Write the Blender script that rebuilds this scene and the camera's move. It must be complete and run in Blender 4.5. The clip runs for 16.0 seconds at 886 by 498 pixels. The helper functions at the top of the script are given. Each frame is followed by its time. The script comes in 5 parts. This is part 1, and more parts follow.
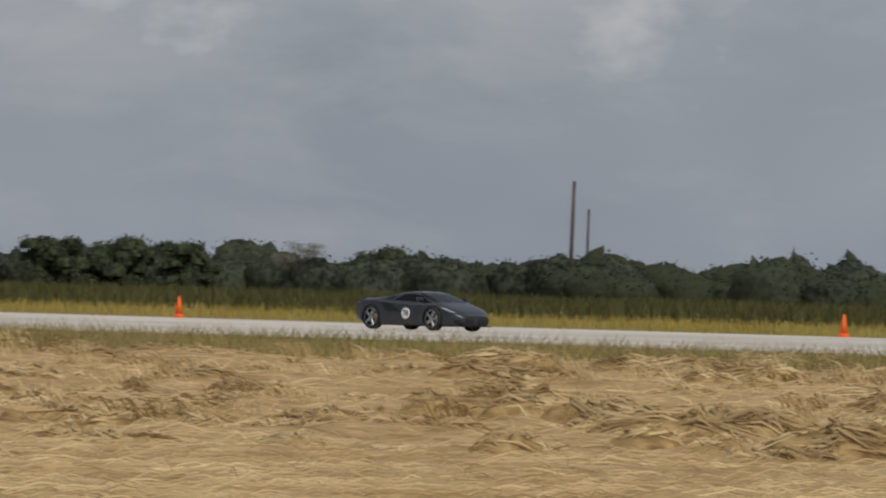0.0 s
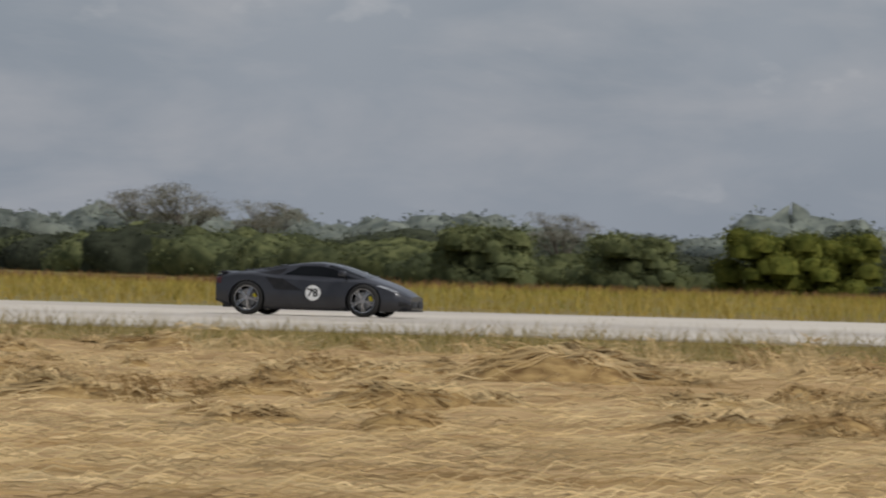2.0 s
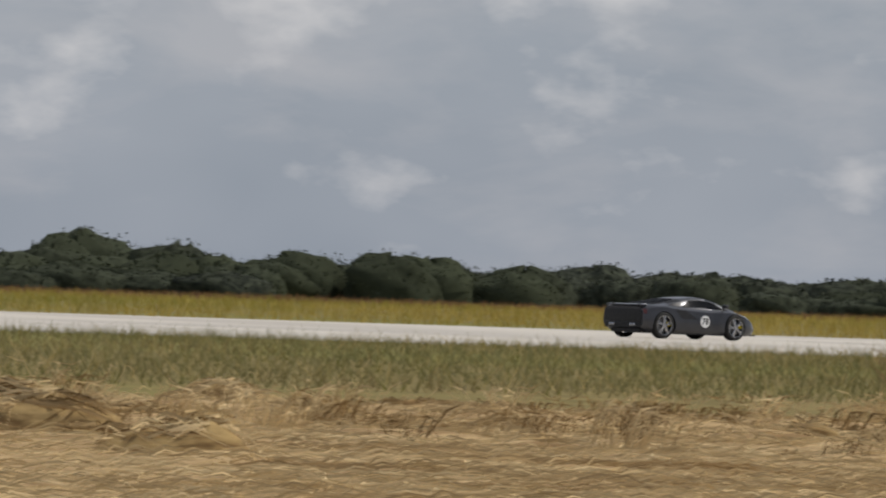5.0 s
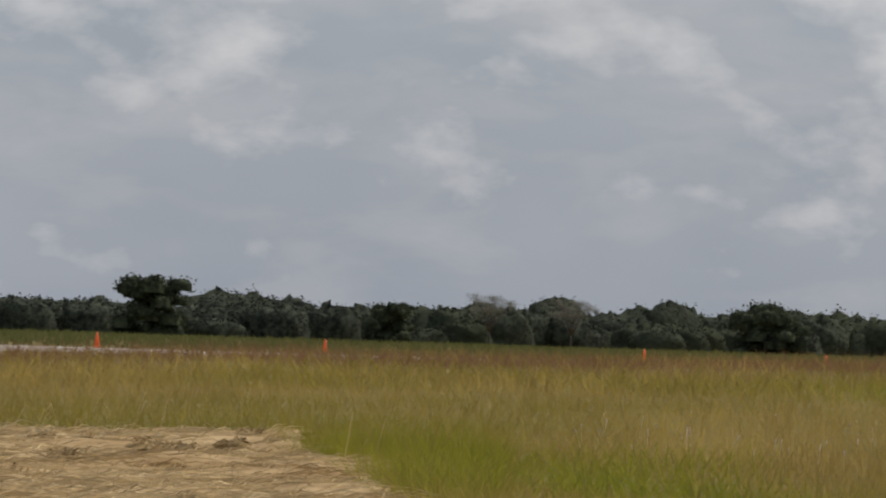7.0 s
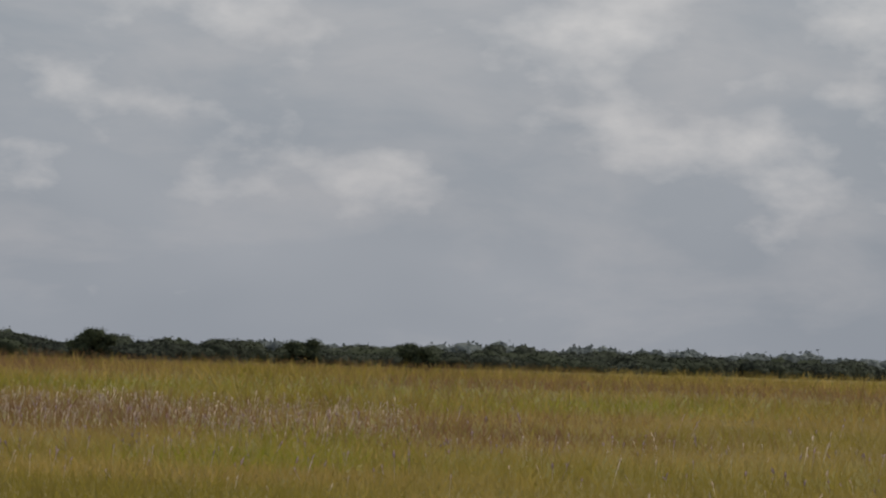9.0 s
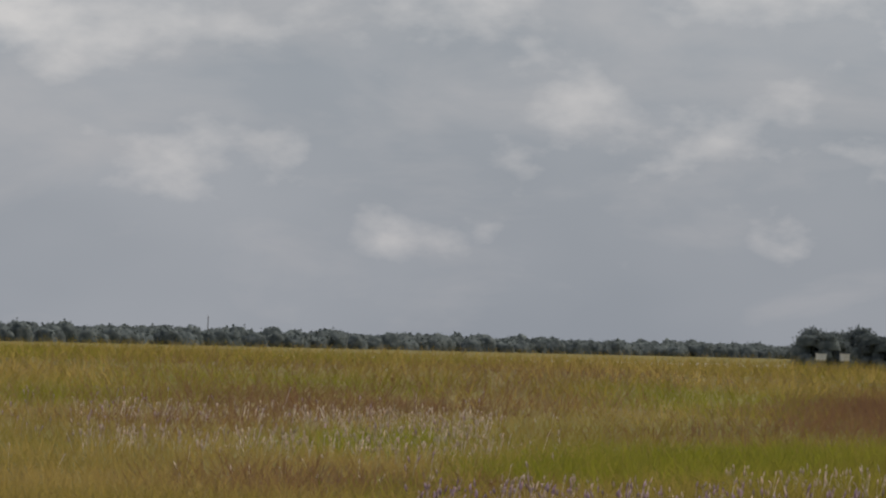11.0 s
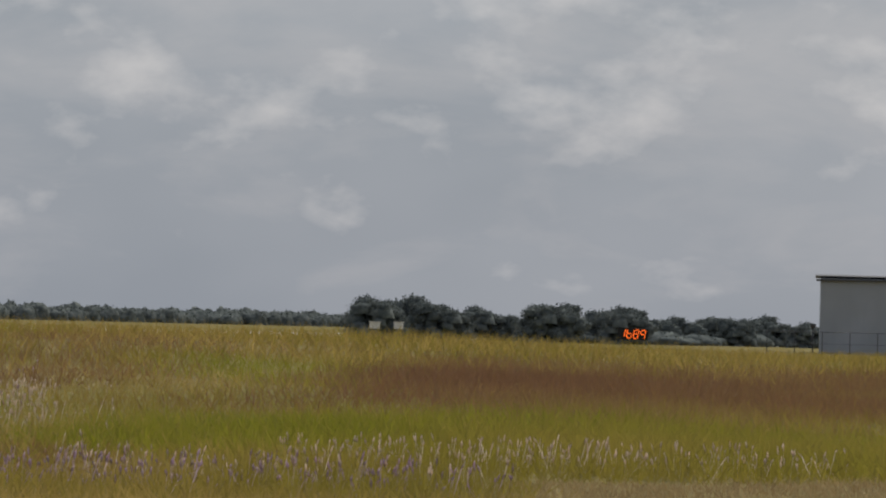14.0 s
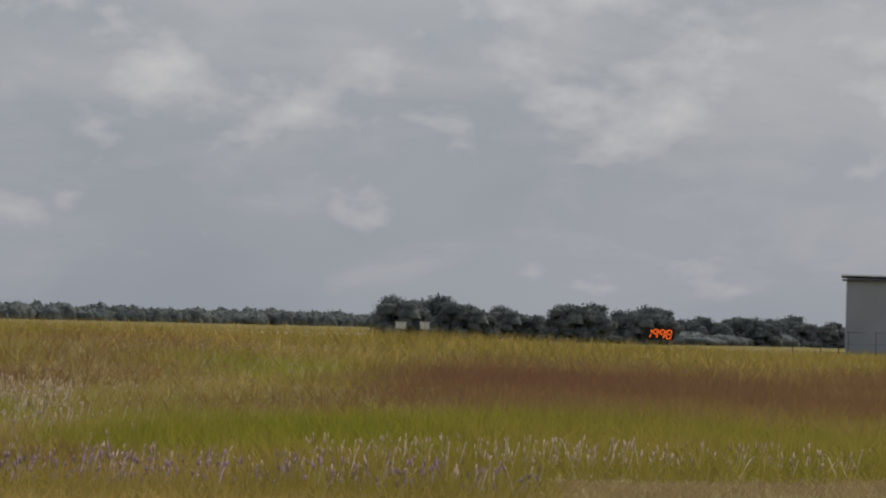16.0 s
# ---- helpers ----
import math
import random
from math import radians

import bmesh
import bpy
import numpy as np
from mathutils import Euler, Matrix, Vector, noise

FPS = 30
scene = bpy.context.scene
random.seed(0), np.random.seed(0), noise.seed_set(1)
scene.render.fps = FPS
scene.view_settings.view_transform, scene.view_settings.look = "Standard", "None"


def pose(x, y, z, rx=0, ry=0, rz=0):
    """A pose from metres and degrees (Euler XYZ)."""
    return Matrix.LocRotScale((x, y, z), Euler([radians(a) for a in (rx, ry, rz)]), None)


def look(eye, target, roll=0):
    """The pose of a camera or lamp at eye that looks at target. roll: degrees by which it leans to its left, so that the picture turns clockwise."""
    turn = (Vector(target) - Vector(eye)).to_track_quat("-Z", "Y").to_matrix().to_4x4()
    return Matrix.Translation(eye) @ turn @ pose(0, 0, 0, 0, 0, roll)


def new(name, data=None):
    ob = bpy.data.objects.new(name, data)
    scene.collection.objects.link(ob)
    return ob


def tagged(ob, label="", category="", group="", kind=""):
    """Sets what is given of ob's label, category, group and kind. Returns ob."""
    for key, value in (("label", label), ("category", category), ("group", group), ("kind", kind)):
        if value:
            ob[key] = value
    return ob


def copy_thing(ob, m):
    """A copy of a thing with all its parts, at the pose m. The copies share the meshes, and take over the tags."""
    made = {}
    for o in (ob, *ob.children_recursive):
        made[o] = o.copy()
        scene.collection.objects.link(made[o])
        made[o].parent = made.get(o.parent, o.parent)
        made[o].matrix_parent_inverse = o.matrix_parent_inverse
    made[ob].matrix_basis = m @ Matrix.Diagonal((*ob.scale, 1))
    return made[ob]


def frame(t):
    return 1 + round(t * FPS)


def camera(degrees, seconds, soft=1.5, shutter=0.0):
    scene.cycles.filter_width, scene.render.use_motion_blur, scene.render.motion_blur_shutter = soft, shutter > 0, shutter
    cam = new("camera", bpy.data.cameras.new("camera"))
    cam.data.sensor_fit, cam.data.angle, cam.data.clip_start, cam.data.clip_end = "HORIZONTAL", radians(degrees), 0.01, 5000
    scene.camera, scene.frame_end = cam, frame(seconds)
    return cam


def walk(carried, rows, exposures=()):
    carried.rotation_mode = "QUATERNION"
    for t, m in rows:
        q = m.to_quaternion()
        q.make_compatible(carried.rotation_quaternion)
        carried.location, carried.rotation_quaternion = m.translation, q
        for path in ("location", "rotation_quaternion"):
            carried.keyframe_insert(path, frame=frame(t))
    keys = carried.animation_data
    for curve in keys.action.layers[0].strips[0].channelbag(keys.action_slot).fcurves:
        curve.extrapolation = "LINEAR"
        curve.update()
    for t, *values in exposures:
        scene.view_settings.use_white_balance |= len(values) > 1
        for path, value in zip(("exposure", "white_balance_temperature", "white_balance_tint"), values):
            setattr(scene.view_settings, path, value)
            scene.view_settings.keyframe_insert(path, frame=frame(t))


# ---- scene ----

EYE = (0.0, 0.0, 1.55)


def aim(pan, pitch, roll):
    """Camera pose: pan clockwise from +y, pitch upwards, lean, in degrees."""
    a, p = radians(pan), radians(pitch)
    way = Vector((math.sin(a) * math.cos(p), math.cos(a) * math.cos(p), math.sin(p)))
    return look(EYE, Vector(EYE) + way * 100, roll)


cam = camera(5.406, 16.0, soft=2.1, shutter=0.05)
walk(cam, [
# rows begin
    (0, aim(-45.518, 0.191, 1.42)),
    (0.1, aim(-44.549, 0.178, 1.41)),
    (0.2, aim(-43.432, 0.164, 1.41)),
    (0.3, aim(-42.131, 0.150, 1.40)),
    (0.4, aim(-40.851, 0.138, 1.39)),
    (0.5, aim(-39.629, 0.128, 1.39)),
    (0.6, aim(-38.459, 0.121, 1.39)),
    (0.7, aim(-37.217, 0.118, 1.38)),
    (0.8, aim(-35.514, 0.115, 1.37)),
    (0.9, aim(-33.324, 0.112, 1.37)),
    (1, aim(-31.634, 0.106, 1.36)),
    (1.1, aim(-30.211, 0.099, 1.36)),
    (1.2, aim(-28.746, 0.089, 1.36)),
    (1.3, aim(-26.866, 0.079, 1.37)),
    (1.4, aim(-24.818, 0.067, 1.37)),
    (1.5, aim(-22.899, 0.057, 1.37)),
    (1.6, aim(-21.414, 0.046, 1.39)),
    (1.7, aim(-19.788, 0.035, 1.39)),
    (1.8, aim(-17.620, 0.024, 1.40)),
    (1.9, aim(-15.769, 0.013, 1.40)),
    (2, aim(-14.317, 0.003, 1.41)),
    (2.1, aim(-13.024, -0.007, 1.43)),
    (2.2, aim(-11.749, -0.016, 1.45)),
    (2.3, aim(-9.724, -0.026, 1.46)),
    (2.4, aim(-7.272, -0.034, 1.48)),
    (2.5, aim(-4.863, -0.039, 1.50)),
    (2.6, aim(-2.927, -0.042, 1.51)),
    (2.7, aim(-1.633, -0.042, 1.52)),
    (2.8, aim(-0.298, -0.041, 1.53)),
    (2.9, aim(1.621, -0.038, 1.54)),
    (3, aim(3.705, -0.036, 1.55)),
    (3.1, aim(5.837, -0.033, 1.58)),
    (3.2, aim(7.635, -0.030, 1.62)),
    (3.3, aim(9.497, -0.025, 1.65)),
    (3.4, aim(11.603, -0.020, 1.69)),
    (3.5, aim(14.490, -0.015, 1.72)),
    (3.6, aim(16.836, -0.009, 1.72)),
    (3.7, aim(18.742, -0.001, 1.72)),
    (5.8, aim(46.652, 0.239, 2.16)),
    (5.9, aim(47.252, 0.242, 2.15)),
    (6, aim(48.094, 0.262, 2.16)),
    (6.1, aim(49.427, 0.287, 2.18)),
    (6.2, aim(51.224, 0.318, 2.21)),
    (6.3, aim(52.859, 0.414, 2.25)),
    (6.4, aim(54.155, 0.431, 2.30)),
    (6.5, aim(55.461, 0.449, 2.33)),
    (6.6, aim(56.953, 0.461, 2.32)),
    (6.7, aim(58.528, 0.443, 2.33)),
    (6.8, aim(60.077, 0.451, 2.19)),
    (6.9, aim(61.421, 0.467, 2.10)),
    (7, aim(62.200, 0.480, 2.01)),
    (7.1, aim(62.688, 0.491, 2.06)),
    (7.2, aim(63.656, 0.496, 2.12)),
    (7.3, aim(64.638, 0.500, 2.18)),
    (7.4, aim(65.140, 0.504, 2.23)),
    (7.5, aim(65.289, 0.510, 2.28)),
    (7.7, aim(65.615, 0.527, 2.38)),
    (7.9, aim(66.743, 0.538, 2.40)),
    (8, aim(67.141, 0.549, 2.40)),
    (8.1, aim(67.405, 0.564, 2.34)),
    (8.3, aim(67.904, 0.606, 2.22)),
    (8.5, aim(68.829, 0.645, 2.10)),
    (8.7, aim(69.558, 0.659, 2.00)),
    (10.8, aim(76.582, 0.574, 1.50)),
    (11, aim(77.232, 0.580, 1.50)),
    (11.5, aim(78.606, 0.564, 1.50)),
    (12, aim(79.541, 0.572, 1.50)),
    (12.5, aim(79.948, 0.551, 1.50)),
    (13, aim(80.281, 0.433, 1.50)),
    (13.5, aim(80.212, 0.458, 1.50)),
    (14, aim(79.959, 0.456, 1.50)),
    (14.5, aim(79.827, 0.453, 1.50)),
    (15, aim(79.768, 0.456, 1.50)),
    (15.5, aim(79.768, 0.456, 1.50)),
    (16, aim(79.800, 0.452, 1.50)),
    # rows end
], exposures=((0, -0.16), (1.5, -0.10), (3.5, 0.0), (5.8, 0.10), (7.5, 0.08), (8.5, -0.04), (10.8, -0.04), (12.5, -0.08), (13, 0.0), (16, 0.0)))

# ---------------------------------------------------------------- light
SUN_EL, SUN_WAY = 50, (0.95, -0.31)
world = bpy.data.worlds.new("overcast_sky")
scene.world = world
world.use_nodes = True
wt = world.node_tree
wt.nodes.clear()


def wn(kind, **values):
    n = wt.nodes.new(kind)
    for k, v in values.items():
        n.inputs[k.replace("_", " ")].default_value = v
    return n


def wl(a, b):
    wt.links.new(a, b)


w_out = wn("ShaderNodeOutputWorld")
w_bg = wn("ShaderNodeBackground")
w_sky = wn("ShaderNodeTexSky")
w_sky.sky_type, w_sky.sun_disc = "NISHITA", False
w_sky.sun_elevation, w_sky.sun_rotation = radians(SUN_EL), math.atan2(SUN_WAY[0], SUN_WAY[1])
w_gain = wn("ShaderNodeVectorMath")
w_gain.operation = "SCALE"
w_gain.inputs["Scale"].default_value = 0.09
wl(w_sky.outputs[0], w_gain.inputs[0])
w_co = wn("ShaderNodeTexCoord")
w_map = wn("ShaderNodeMapping")
w_map.inputs["Scale"].default_value = (1, 1, 1.9)
wl(w_co.outputs["Generated"], w_map.inputs[0])
# broad grey decks, then small bright heaps
w_n1 = wn("ShaderNodeTexNoise", Scale=22.0, Detail=3.0, Roughness=0.5, Distortion=0.0)
w_n2 = wn("ShaderNodeTexNoise", Scale=58.0, Detail=6.0, Roughness=0.52, Distortion=0.0)
for n in (w_n1, w_n2):
    wl(w_map.outputs[0], n.inputs["Vector"])
w_r1 = wn("ShaderNodeValToRGB")
w_r1.color_ramp.elements[0].position, w_r1.color_ramp.elements[0].color = 0.33, (0.238, 0.278, 0.345, 1)
w_r1.color_ramp.elements[1].position, w_r1.color_ramp.elements[1].color = 0.70, (0.310, 0.343, 0.406, 1)
wl(w_n1.outputs[0], w_r1.inputs[0])
# heaps thicken upwards from the horizon
w_sep = wn("ShaderNodeSeparateXYZ")
wl(w_co.outputs["Generated"], w_sep.inputs[0])
w_h = wn("ShaderNodeMapRange")
for k, v in (("From Min", 0.0), ("From Max", 0.034), ("To Min", -0.19), ("To Max", 0.025)):
    w_h.inputs[k].default_value = v
wl(w_sep.outputs["Z"], w_h.inputs[0])
w_add = wn("ShaderNodeMath")
w_add.operation = "ADD"
wl(w_n2.outputs[0], w_add.inputs[0])
wl(w_h.outputs[0], w_add.inputs[1])
w_r2 = wn("ShaderNodeValToRGB")
w_r2.color_ramp.elements[0].position, w_r2.color_ramp.elements[0].color = 0.49, (0, 0, 0, 1)
w_r2.color_ramp.elements[1].position, w_r2.color_ramp.elements[1].color = 0.75, (1, 1, 1, 1)
# the heaps thin out over the woodland, away from the sun
w_thin = wn("ShaderNodeMapRange")
for k, v in (("From Min", -0.75), ("From Max", 0.45), ("To Min", -0.06), ("To Max", 0.01)):
    w_thin.inputs[k].default_value = v
wl(w_sep.outputs["X"], w_thin.inputs[0])
w_add2 = wn("ShaderNodeMath")
w_add2.operation = "ADD"
wl(w_add.outputs[0], w_add2.inputs[0])
wl(w_thin.outputs[0], w_add2.inputs[1])
wl(w_add2.outputs[0], w_r2.inputs[0])
w_mixc = wn("ShaderNodeMix")
w_mixc.data_type = "RGBA"
w_mixc.inputs[7].default_value = (0.600, 0.592, 0.612, 1)
wl(w_r2.outputs[0], w_mixc.inputs[0])
# a soft middle layer of vapour, thicker with height
w_map3 = wn("ShaderNodeMapping")
w_map3.inputs["Scale"].default_value = (1, 1, 2.8)
w_map3.inputs["Location"].default_value = (3.1, 0.7, 0.4)
wl(w_co.outputs["Generated"], w_map3.inputs[0])
w_n3 = wn("ShaderNodeTexNoise", Scale=36.0, Detail=7.0, Roughness=0.56, Distortion=0.25)
wl(w_map3.outputs[0], w_n3.inputs["Vector"])
w_h3 = wn("ShaderNodeMapRange")
for k, v in (("From Min", 0.006), ("From Max", 0.034), ("To Min", -0.10), ("To Max", 0.06)):
    w_h3.inputs[k].default_value = v
wl(w_sep.outputs["Z"], w_h3.inputs[0])
w_add3 = wn("ShaderNodeMath")
w_add3.operation = "ADD"
wl(w_n3.outputs[0], w_add3.inputs[0])
wl(w_h3.outputs[0], w_add3.inputs[1])
w_r3 = wn("ShaderNodeMapRange")
for k, v in (("From Min", 0.42), ("From Max", 0.70), ("To Min", 0.0), ("To Max", 0.75)):
    w_r3.inputs[k].default_value = v
wl(w_add3.outputs[0], w_r3.inputs[0])
w_mix3 = wn("ShaderNodeMix")
w_mix3.data_type = "RGBA"
w_mix3.inputs[7].default_value = (0.402, 0.410, 0.452, 1)
wl(w_r3.outputs[0], w_mix3.inputs[0])
wl(w_r1.outputs[0], w_mix3.inputs[6])
wl(w_mix3.outputs[2], w_mixc.inputs[6])
w_fin = wn("ShaderNodeMix")
w_fin.data_type = "RGBA"
w_fin.inputs[0].default_value = 0.86
wl(w_gain.outputs[0], w_fin.inputs[6])
wl(w_mixc.outputs[2], w_fin.inputs[7])
wl(w_fin.outputs[2], w_bg.inputs[0])
w_bg.inputs[1].default_value = 1.0
wl(w_bg.outputs[0], w_out.inputs[0])

sun = new("sun", bpy.data.lights.new("sun", "SUN"))
sun.data.energy, sun.data.angle, sun.data.color = 2.75, radians(2), (1.0, 0.95, 0.87)
_el = radians(SUN_EL)
sun.matrix_world = look((SUN_WAY[0] * math.cos(_el) * 300, SUN_WAY[1] * math.cos(_el) * 300, math.sin(_el) * 300), (0, 0, 0))


# ---------------------------------------------------------------- materials
def material(name, c0, c1, rough=0.8, metal=0.0, scale=4.0, bump=0.0, stretch=(1, 1, 1), island=0.0, per_object=0.0,
             c2=None, big=0.05, lo=0.35, hi=0.65, big_lo=0.45, big_hi=0.6, spec=0.3, detail=4.0):
    """Two colours by fine noise, a third by broad noise, shifts per loose piece or per object, relief."""
    m = bpy.data.materials.new(name)
    m.use_nodes = True
    t = m.node_tree
    b = t.nodes["Principled BSDF"]
    b.inputs["Roughness"].default_value, b.inputs["Metallic"].default_value = rough, metal
    b.inputs["Specular IOR Level"].default_value = spec
    co = t.nodes.new("ShaderNodeTexCoord")
    mp = t.nodes.new("ShaderNodeMapping")
    mp.inputs["Scale"].default_value = stretch
    t.links.new(co.outputs["Object"], mp.inputs[0])
    nz = t.nodes.new("ShaderNodeTexNoise")
    nz.inputs["Scale"].default_value, nz.inputs["Detail"].default_value = scale, detail
    t.links.new(mp.outputs[0], nz.inputs["Vector"])
    rp = t.nodes.new("ShaderNodeValToRGB")
    rp.color_ramp.elements[0].position, rp.color_ramp.elements[0].color = lo, (*c0, 1)
    rp.color_ramp.elements[1].position, rp.color_ramp.elements[1].color = hi, (*c1, 1)
    t.links.new(nz.outputs[0], rp.inputs[0])
    out = rp.outputs[0]
    if c2:
        nb = t.nodes.new("ShaderNodeTexNoise")
        nb.inputs["Scale"].default_value, nb.inputs["Detail"].default_value = big, 3.0
        t.links.new(co.outputs["Object"], nb.inputs["Vector"])
        rb = t.nodes.new("ShaderNodeMapRange")
        rb.inputs["From Min"].default_value, rb.inputs["From Max"].default_value = big_lo, big_hi
        t.links.new(nb.outputs[0], rb.inputs[0])
        mx = t.nodes.new("ShaderNodeMix")
        mx.data_type = "RGBA"
        mx.inputs[7].default_value = (*c2, 1)
        t.links.new(rb.outputs[0], mx.inputs[0])
        t.links.new(out, mx.inputs[6])
        out = mx.outputs[2]
    if island or per_object:
        if island:
            src = t.nodes.new("ShaderNodeNewGeometry").outputs["Random Per Island"]
        else:
            src = t.nodes.new("ShaderNodeObjectInfo").outputs["Random"]
        amount = island or per_object
        mr = t.nodes.new("ShaderNodeMapRange")
        mr.inputs["To Min"].default_value, mr.inputs["To Max"].default_value = 1 - amount, 1 + amount
        t.links.new(src, mr.inputs[0])
        vm = t.nodes.new("ShaderNodeVectorMath")
        vm.operation = "SCALE"
        t.links.new(out, vm.inputs[0])
        t.links.new(mr.outputs[0], vm.inputs["Scale"])
        out = vm.outputs[0]
    t.links.new(out, b.inputs["Base Color"])
    if bump:
        bp = t.nodes.new("ShaderNodeBump")
        bp.inputs["Strength"].default_value, bp.inputs["Distance"].default_value = bump, 0.02
        t.links.new(nz.outputs[0], bp.inputs["Height"])
        t.links.new(bp.outputs[0], b.inputs["Normal"])
    return m


def leafy(m, amount=0.25):
    """Lets light through thin blades and leaves."""
    m.node_tree.nodes["Principled BSDF"].inputs["Subsurface Weight"].default_value = 0.0
    t = m.node_tree
    b = t.nodes["Principled BSDF"]
    tr = t.nodes.new("ShaderNodeBsdfTranslucent")
    src = b.inputs["Base Color"].links[0].from_socket
    t.links.new(src, tr.inputs[0])
    mx = t.nodes.new("ShaderNodeMixShader")
    mx.inputs[0].default_value = amount
    t.links.new(b.outputs[0], mx.inputs[1])
    t.links.new(tr.outputs[0], mx.inputs[2])
    t.links.new(mx.outputs[0], t.nodes["Material Output"].inputs[0])
    return m


def coated(m, weight, rough):
    b = m.node_tree.nodes["Principled BSDF"]
    b.inputs["Coat Weight"].default_value, b.inputs["Coat Roughness"].default_value = weight, rough
    return m


def glow(name, colour, strength):
    m = bpy.data.materials.new(name)
    m.use_nodes = True
    b = m.node_tree.nodes["Principled BSDF"]
    b.inputs["Base Color"].default_value = (*colour, 1)
    b.inputs["Emission Color"].default_value, b.inputs["Emission Strength"].default_value = (*colour, 1), strength
    return m


M_FIELD = material("field_soil_and_grass", (0.17, 0.135, 0.055), (0.25, 0.195, 0.080), 0.95, scale=0.6, c2=(0.20, 0.18, 0.06), big=0.03, bump=0.3, spec=0.05)
M_ROAD = material("pale_concrete", (0.50, 0.455, 0.395), (0.60, 0.555, 0.485), 0.85, scale=0.8, stretch=(0.25, 1, 1), c2=(0.45, 0.41, 0.36), big=0.06, bump=0.1, spec=0.3)
M_LINE = material("worn_paint_line", (0.55, 0.52, 0.46), (0.68, 0.66, 0.60), 0.7, scale=2.0)
# darker noise tones stand in for shade in the hay's hollows
M_HAYBED = material("hay_mat", (0.26, 0.167, 0.078), (0.50, 0.356, 0.186), 0.95, scale=3.2, stretch=(0.5, 1.2, 1.5), c2=(0.33, 0.215, 0.10), big=0.3, big_lo=0.48, big_hi=0.75, bump=0.8, spec=0.05, detail=8, lo=0.36, hi=0.6)
M_STRAW = leafy(material("straw_stems", (0.46, 0.335, 0.165), (0.72, 0.575, 0.335), 0.75, scale=1.2, island=0.30, c2=(0.34, 0.225, 0.10), big=0.3, big_lo=0.5, big_hi=0.7, spec=0.1), 0.25)
# dark tones paint the shaded gaps under the draped stems
M_HEAP = material("raked_hay", (0.17, 0.105, 0.046), (0.40, 0.28, 0.125), 0.95, scale=6.0, stretch=(0.6, 0.9, 1.8), bump=1.0, spec=0.03, detail=9, lo=0.34, hi=0.62)
# brown stems, also used as painted shade inside the hay
M_DARKSTEM = leafy(material("brown_and_shaded_stems", (0.15, 0.092, 0.038), (0.27, 0.175, 0.075), 0.9, scale=1.0, island=0.3, spec=0.05), 0.2)
M_STUB = leafy(material("pale_stubble", (0.33, 0.23, 0.11), (0.50, 0.37, 0.19), 0.9, scale=1.0, island=0.2, spec=0.05), 0.2)
M_GOLD = leafy(material("golden_grass", (0.40, 0.285, 0.06), (0.52, 0.39, 0.10), 0.75, scale=0.25, island=0.22, c2=(0.30, 0.27, 0.05), big=0.035, big_lo=0.48, big_hi=0.62), 0.35)
M_TALL = leafy(material("tall_meadow_grass", (0.275, 0.190, 0.058), (0.450, 0.318, 0.098), 0.8, scale=0.3, island=0.08, c2=(0.225, 0.185, 0.030), big=0.11, big_lo=0.42, big_hi=0.6, lo=0.36, hi=0.64), 0.6)
M_GREEN = leafy(material("short_green_grass", (0.34, 0.25, 0.10), (0.50, 0.38, 0.17), 0.8, scale=0.3, island=0.12, c2=(0.19, 0.18, 0.045), big=0.06, big_lo=0.46, big_hi=0.6), 0.45)
M_LIME = leafy(material("fresh_green_grass", (0.185, 0.195, 0.016), (0.26, 0.25, 0.028), 0.8, scale=0.3, island=0.09, c2=(0.30, 0.235, 0.05), big=0.1, big_lo=0.5, big_hi=0.66), 0.6)
M_RUSSET = leafy(material("russet_weeds", (0.19, 0.098, 0.052), (0.26, 0.145, 0.075), 0.85, scale=0.25, island=0.12, c2=(0.30, 0.20, 0.075), big=0.08, big_lo=0.54, big_hi=0.68), 0.4)
M_DARKWEED = leafy(material("dark_green_weeds", (0.055, 0.058, 0.018), (0.10, 0.092, 0.03), 0.85, scale=0.1, island=0.2), 0.15)
M_OLDGREEN = leafy(material("dull_olive_grass", (0.115, 0.125, 0.045), (0.165, 0.165, 0.060), 0.9, scale=0.1, island=0.15, spec=0.05), 0.35)
M_PETAL = leafy(material("pale_flower_heads", (0.66, 0.53, 0.44), (0.84, 0.72, 0.62), 0.8, scale=2, island=0.2), 0.6)
M_PURPLE = leafy(material("purple_flower_heads", (0.46, 0.33, 0.42), (0.60, 0.46, 0.52), 0.8, scale=2, island=0.3), 0.5)
# darkened for cloud shadow; mottling of all leaves below paints shade between them
M_BRUSH = leafy(material("dark_shaded_leaves", (0.020, 0.024, 0.019), (0.070, 0.078, 0.055), 0.95, scale=1.7, detail=9, lo=0.38, hi=0.62, island=0.16, c2=(0.052, 0.060, 0.036), big=0.02, spec=0.03), 0.12)
M_OLIVE = leafy(material("olive_leaves", (0.050, 0.062, 0.030), (0.185, 0.200, 0.090), 0.95, scale=1.7, detail=9, lo=0.36, hi=0.64, island=0.2, c2=(0.075, 0.088, 0.045), big=0.05, spec=0.03), 0.2)
# leaf colour paled to carry the haze over the woods behind
M_MIST = leafy(material("haze_paled_leaves", (0.11, 0.13, 0.12), (0.23, 0.255, 0.22), 0.95, scale=1.0, detail=9, lo=0.36, hi=0.64, island=0.14, spec=0.03), 0.2)
M_VERGE = leafy(material("damp_green_grass", (0.135, 0.135, 0.050), (0.21, 0.195, 0.080), 0.85, scale=0.3, island=0.15, c2=(0.26, 0.21, 0.095), big=0.07, big_lo=0.52, big_hi=0.68), 0.4)
